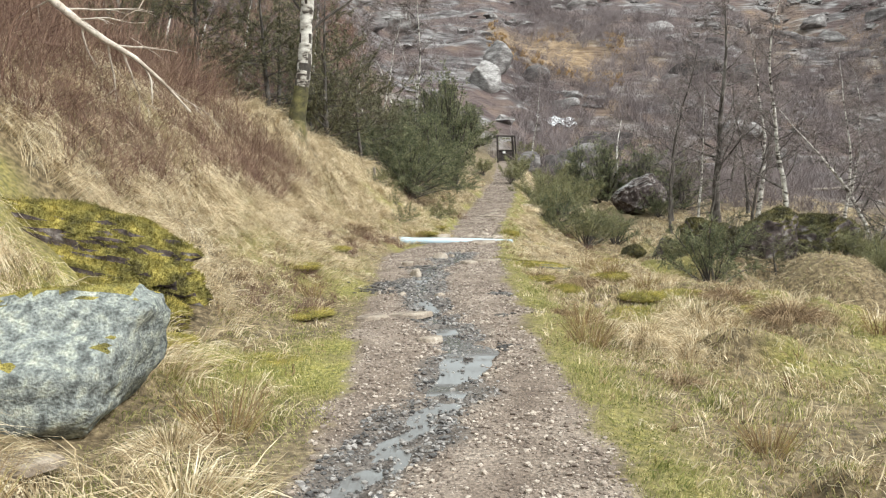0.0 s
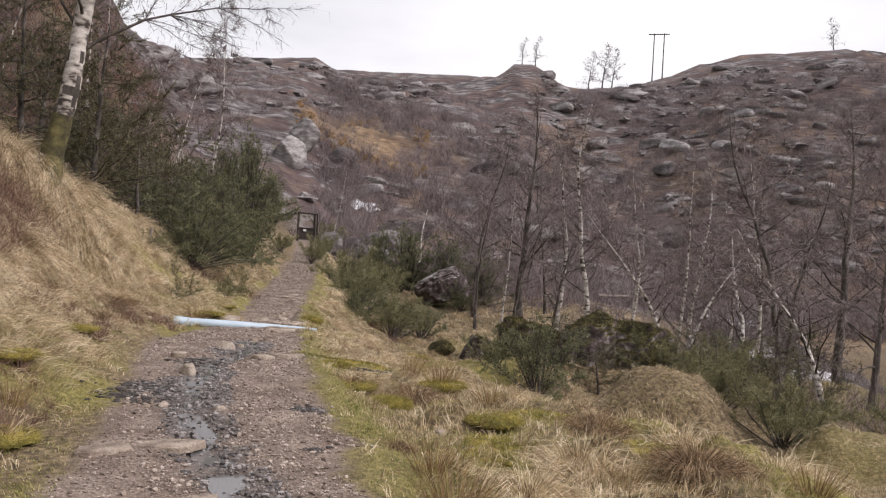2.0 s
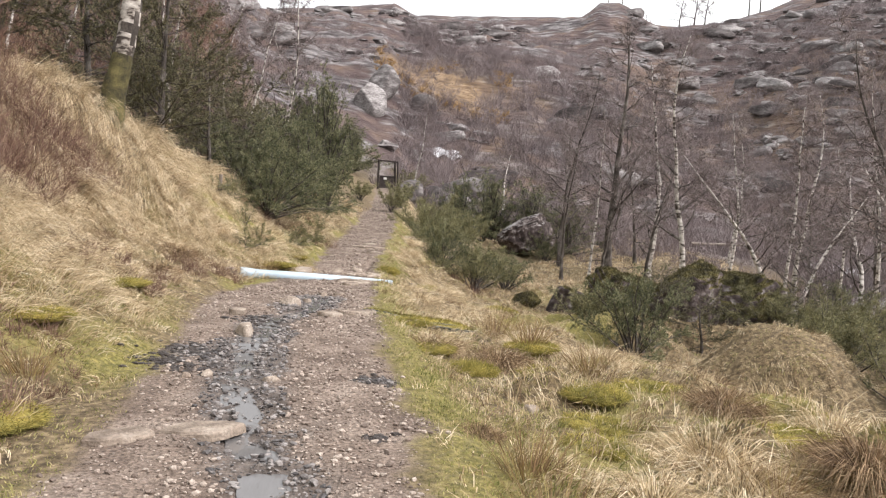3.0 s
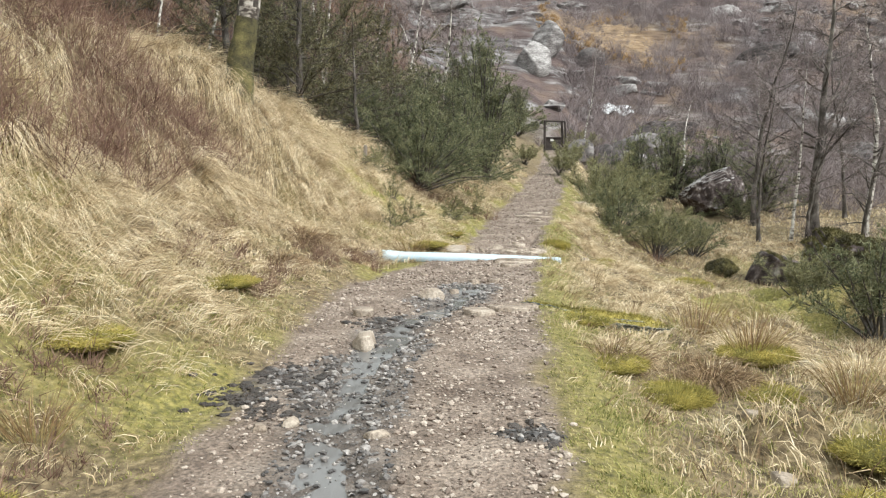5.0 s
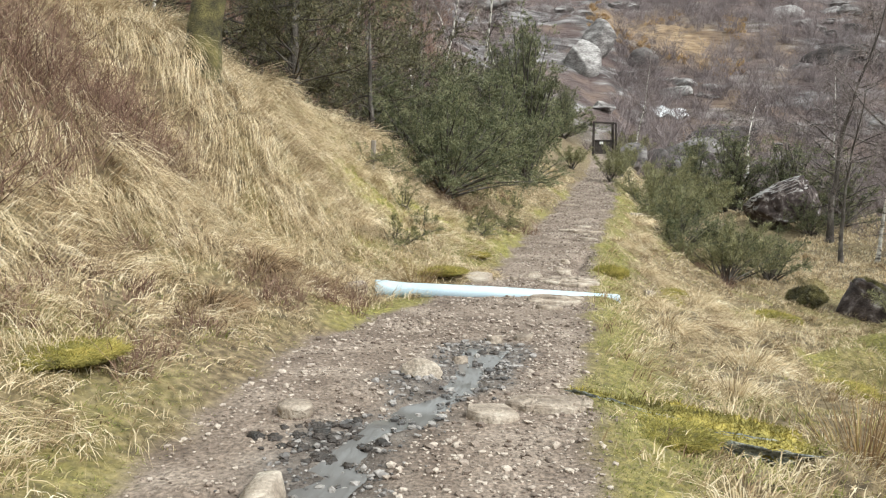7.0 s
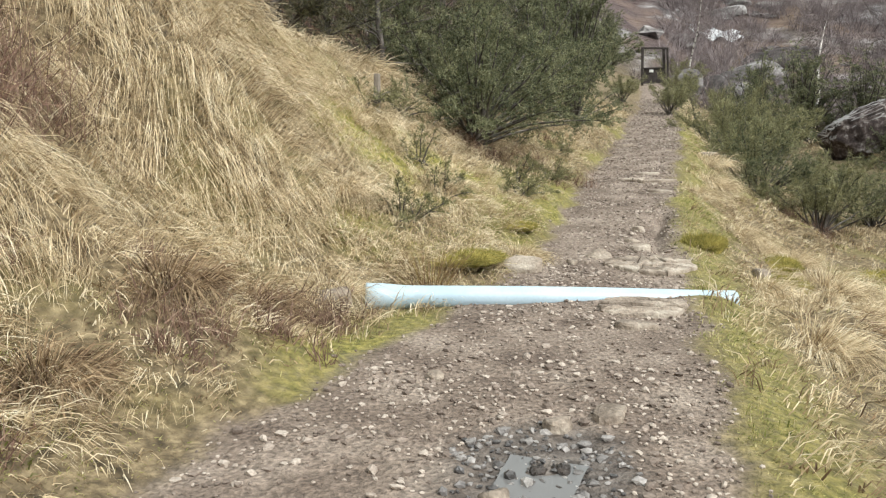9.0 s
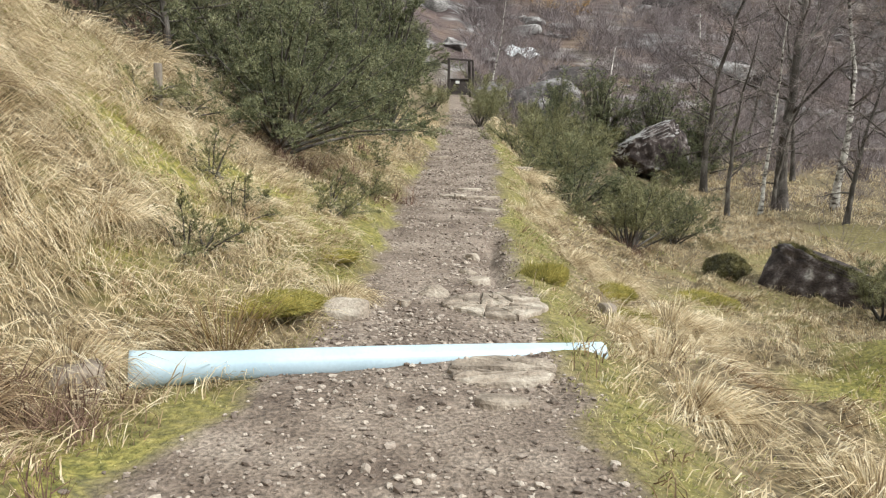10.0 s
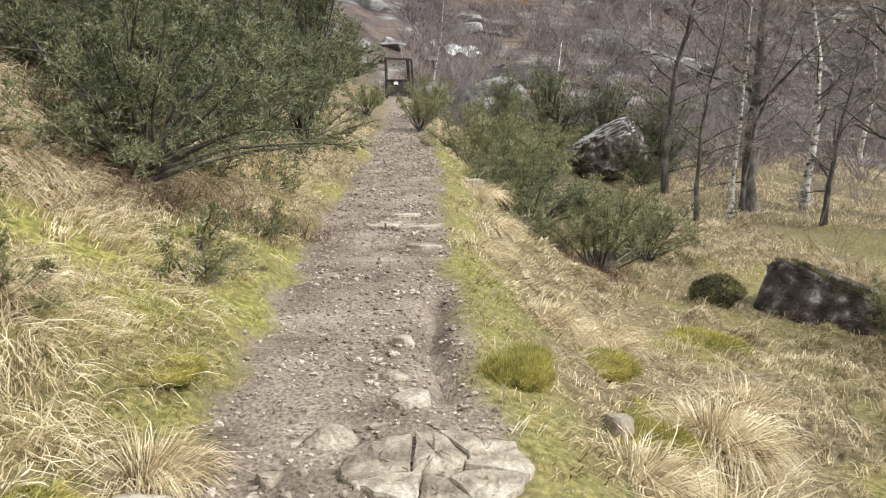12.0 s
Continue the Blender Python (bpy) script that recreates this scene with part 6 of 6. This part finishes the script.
TUSS = [tuft_mesh("tussock", 1500, 0.17, 0.2, 0.4, 0.005, M_STRAW, 0.95), tuft_mesh("tussock", 1500, 0.18, 0.18, 0.34, 0.005, M_BROWNGRASS, 1.0)]
RUSH = tuft_mesh("rushes", 170, 0.16, 0.3, 0.62, 0.007, M_RUSH, 0.12)
for i, (x, y, s, k) in enumerate(((-1.2, 4.7, 1.15, 0), (2.3, 7.9, 0.9, 0), (2.85, 9.05, 1.15, 0), (2.0, 8.4, 0.9, 0), (1.95, 7.1, 0.8, 1), (3.4, 8.6, 0.8, 1), (4.2, 10.1, 1.2, 0), (4.9, 9.6, 1.2, 0), (3.6, 10.6, 0.9, 1), (2.15, 12.4, 0.9, 1), (2.75, 13.4, 1.0, 0), (3.3, 12.6, 1.1, 0), (1.5, 12.8, 0.9, 0),
                                 (2.1, 18.45, 1.5, 0), (2.25, 18.1, 1.3, 1), (1.9, 18.9, 0.9, 0), (2.6, 19.5, 1.0, 0), (3.2, 20.5, 1.1, 0), (3.9, 21.4, 1.2, 0), (3.0, 22.3, 1.0, 0), (2.4, 21.6, 0.9, 0), (1.9, 17.4, 1.0, 0), (2.5, 16.6, 1.1, 0), (3.3, 15.6, 1.2, 1), (2.1, 15.4, 0.9, 0), (-1.75, 15.9, 1.0, 1), (-1.45, 16.2, 0.9, 1), (-1.75, 14.9, 0.9, 1), (-1.2, 16.9, 0.8, 0), (2.3, 24.5, 1.1, 0), (2.6, 26.5, 1.2, 0), (5.2, 12.0, 1.2, 0), (6.0, 10.8, 1.2, 0), (-1.5, 5.4, 0.8, 0), (-0.1, 18.6, 0.7, 0), (1.35, 9.6, 0.5, 1), (1.4, 12.5, 0.9, 1), (2.15, 12.5, 0.9, 1), (2.07, 12.7, 0.6, 1), (2.84, 9.4, 1.1, 0), (3.65, 9.0, 1.0, 1), (2.4, 8.2, 0.8, 0), (5.4, 9.2, 1.2, 1), (4.3, 12.6, 1.1, 1), (3.9, 14.2, 1.2, 1), (4.6, 15.8, 1.3, 0), (-1.5, 18.2, 0.9, 0), (-1.0, 19.6, 0.9, 0), (2.18, 21.5, 0.9, 0), (1.95, 23.0, 0.9, 0), (2.5, 25.0, 1.0, 0))):
    ob = tagged(new("grass_tussock", TUSS[k]), "arching tussock of dead straw-coloured grass" if k == 0 else "arching tussock of withered brown grass", "grass", "tussocks", "stuff")
    ob.matrix_basis = pose(x, y, ground_at(x, y), 0, 0, i * 47) @ Matrix.Scale(s * 1.3, 4)
for i, (x, y, s) in enumerate(((1.42, 8.1, 0.75), (-1.25, 5.6, 0.85), (-2.1, 4.35, 0.8), (-0.62, 17.45, 0.8), (2.6, 13.0, 0.8), (3.0, 8.9, 0.6), (2.05, 5.6, 0.6), (-1.55, 10.2, 0.6), (2.9, 11.9, 0.7), (4.4, 8.6, 0.7), (2.41, 13.9, 0.95), (1.47, 8.8, 0.7))):
    ob = tagged(new("rush_clump", RUSH), "upright clump of brown rushes in damp grass", "rushes", "rush clumps", "stuff")
    ob.matrix_basis = pose(x, y, ground_at(x, y), 0, 0, i * 61) @ Matrix.Scale(s, 4)

# moss cushions: low domes of short shoots
n = 5200
mu = unit(RNG.normal(size=(n, 3)) * np.array([1, 1, 0.8]))
mu[:, 2] = np.abs(mu[:, 2])
mb = mu * (1 + 0.4 * vnoise(mu, 1.6, 3, 91))[:, None] * np.array([0.3, 0.26, 0.085])
cv, cf = rock_shape(3, (0.29, 0.25, 0.08), 91, 0, 1, 0.4, 0.06)
CUSHION = needles("moss_shoots", mb, mb + (mu * 0.7 + RNG.normal(size=(n, 3)) * 0.45) * RNG.uniform(0.015, 0.06, (n, 1)), 0.006, M_MOSSTIP)
CORE = mesh_of("moss_core", cv, cf, M_MOSS)
for i, (x, y, w, h) in enumerate(((1.68, 11.75, 0.6, 0.9), (1.5, 12.7, 0.8, 0.6), (2.5, 12.2, 0.9, 0.6), (2.4, 10.2, 1.0, 0.6), (2.1, 19.35, 1.0, 1.2), (2.3, 18.75, 0.9, 0.9), (1.66, 19.9, 0.55, 1.0), (-0.5, 17.95, 0.9, 0.6), (-0.2, 19.3, 0.8, 0.5), (-2.3, 7.2, 1.1, 0.8), (3.4, 16.9, 1.2, 1.0), (4.8, 23.8, 1.6, 1.4), (1.3, 13.6, 0.9, 0.6), (1.77, 12.0, 0.8, 1.1), (2.62, 12.97, 1.0, 0.8), (1.4, 12.3, 0.9, 0.6), (2.5, 20.95, 1.0, 1.0), (2.4, 20.0, 1.1, 1.0), (1.52, 19.5, 0.6, 1.2), (2.59, 10.85, 1.0, 0.7), (3.3, 11.4, 1.2, 0.6), (2.2, 9.6, 0.9, 0.5), (3.7, 9.9, 1.2, 0.7), (4.6, 11.2, 1.3, 0.8), (-0.46, 18.0, 1.1, 0.5), (-1.5, 9.4, 1.2, 0.5), (-1.9, 11.2, 1.1, 0.6), (-1.4, 7.4, 1.1, 0.5), (-1.75, 13.2, 1.0, 0.6))):
    ob = empty("moss_cushion", pose(x, y, ground_at(x, y) - 0.02, 0, 0, i * 40) @ Matrix.Diagonal((w, w, h, 1)), "low cushion of yellow-green moss in the grass", "moss", "moss cushions")
    part("mound", CORE, ob)
    tagged(part("moss_fur", CUSHION, ob), kind="stuff")

stake = empty("wooden_stake", pose(-1.78, 20.5, ground_at(-1.78, 20.5)), "short weathered wooden stake in the bank", "post")
bar("post", (0, 0, -0.2), (0.01, 0, 0.42), 0.07, 0.06, stake, M_POST)
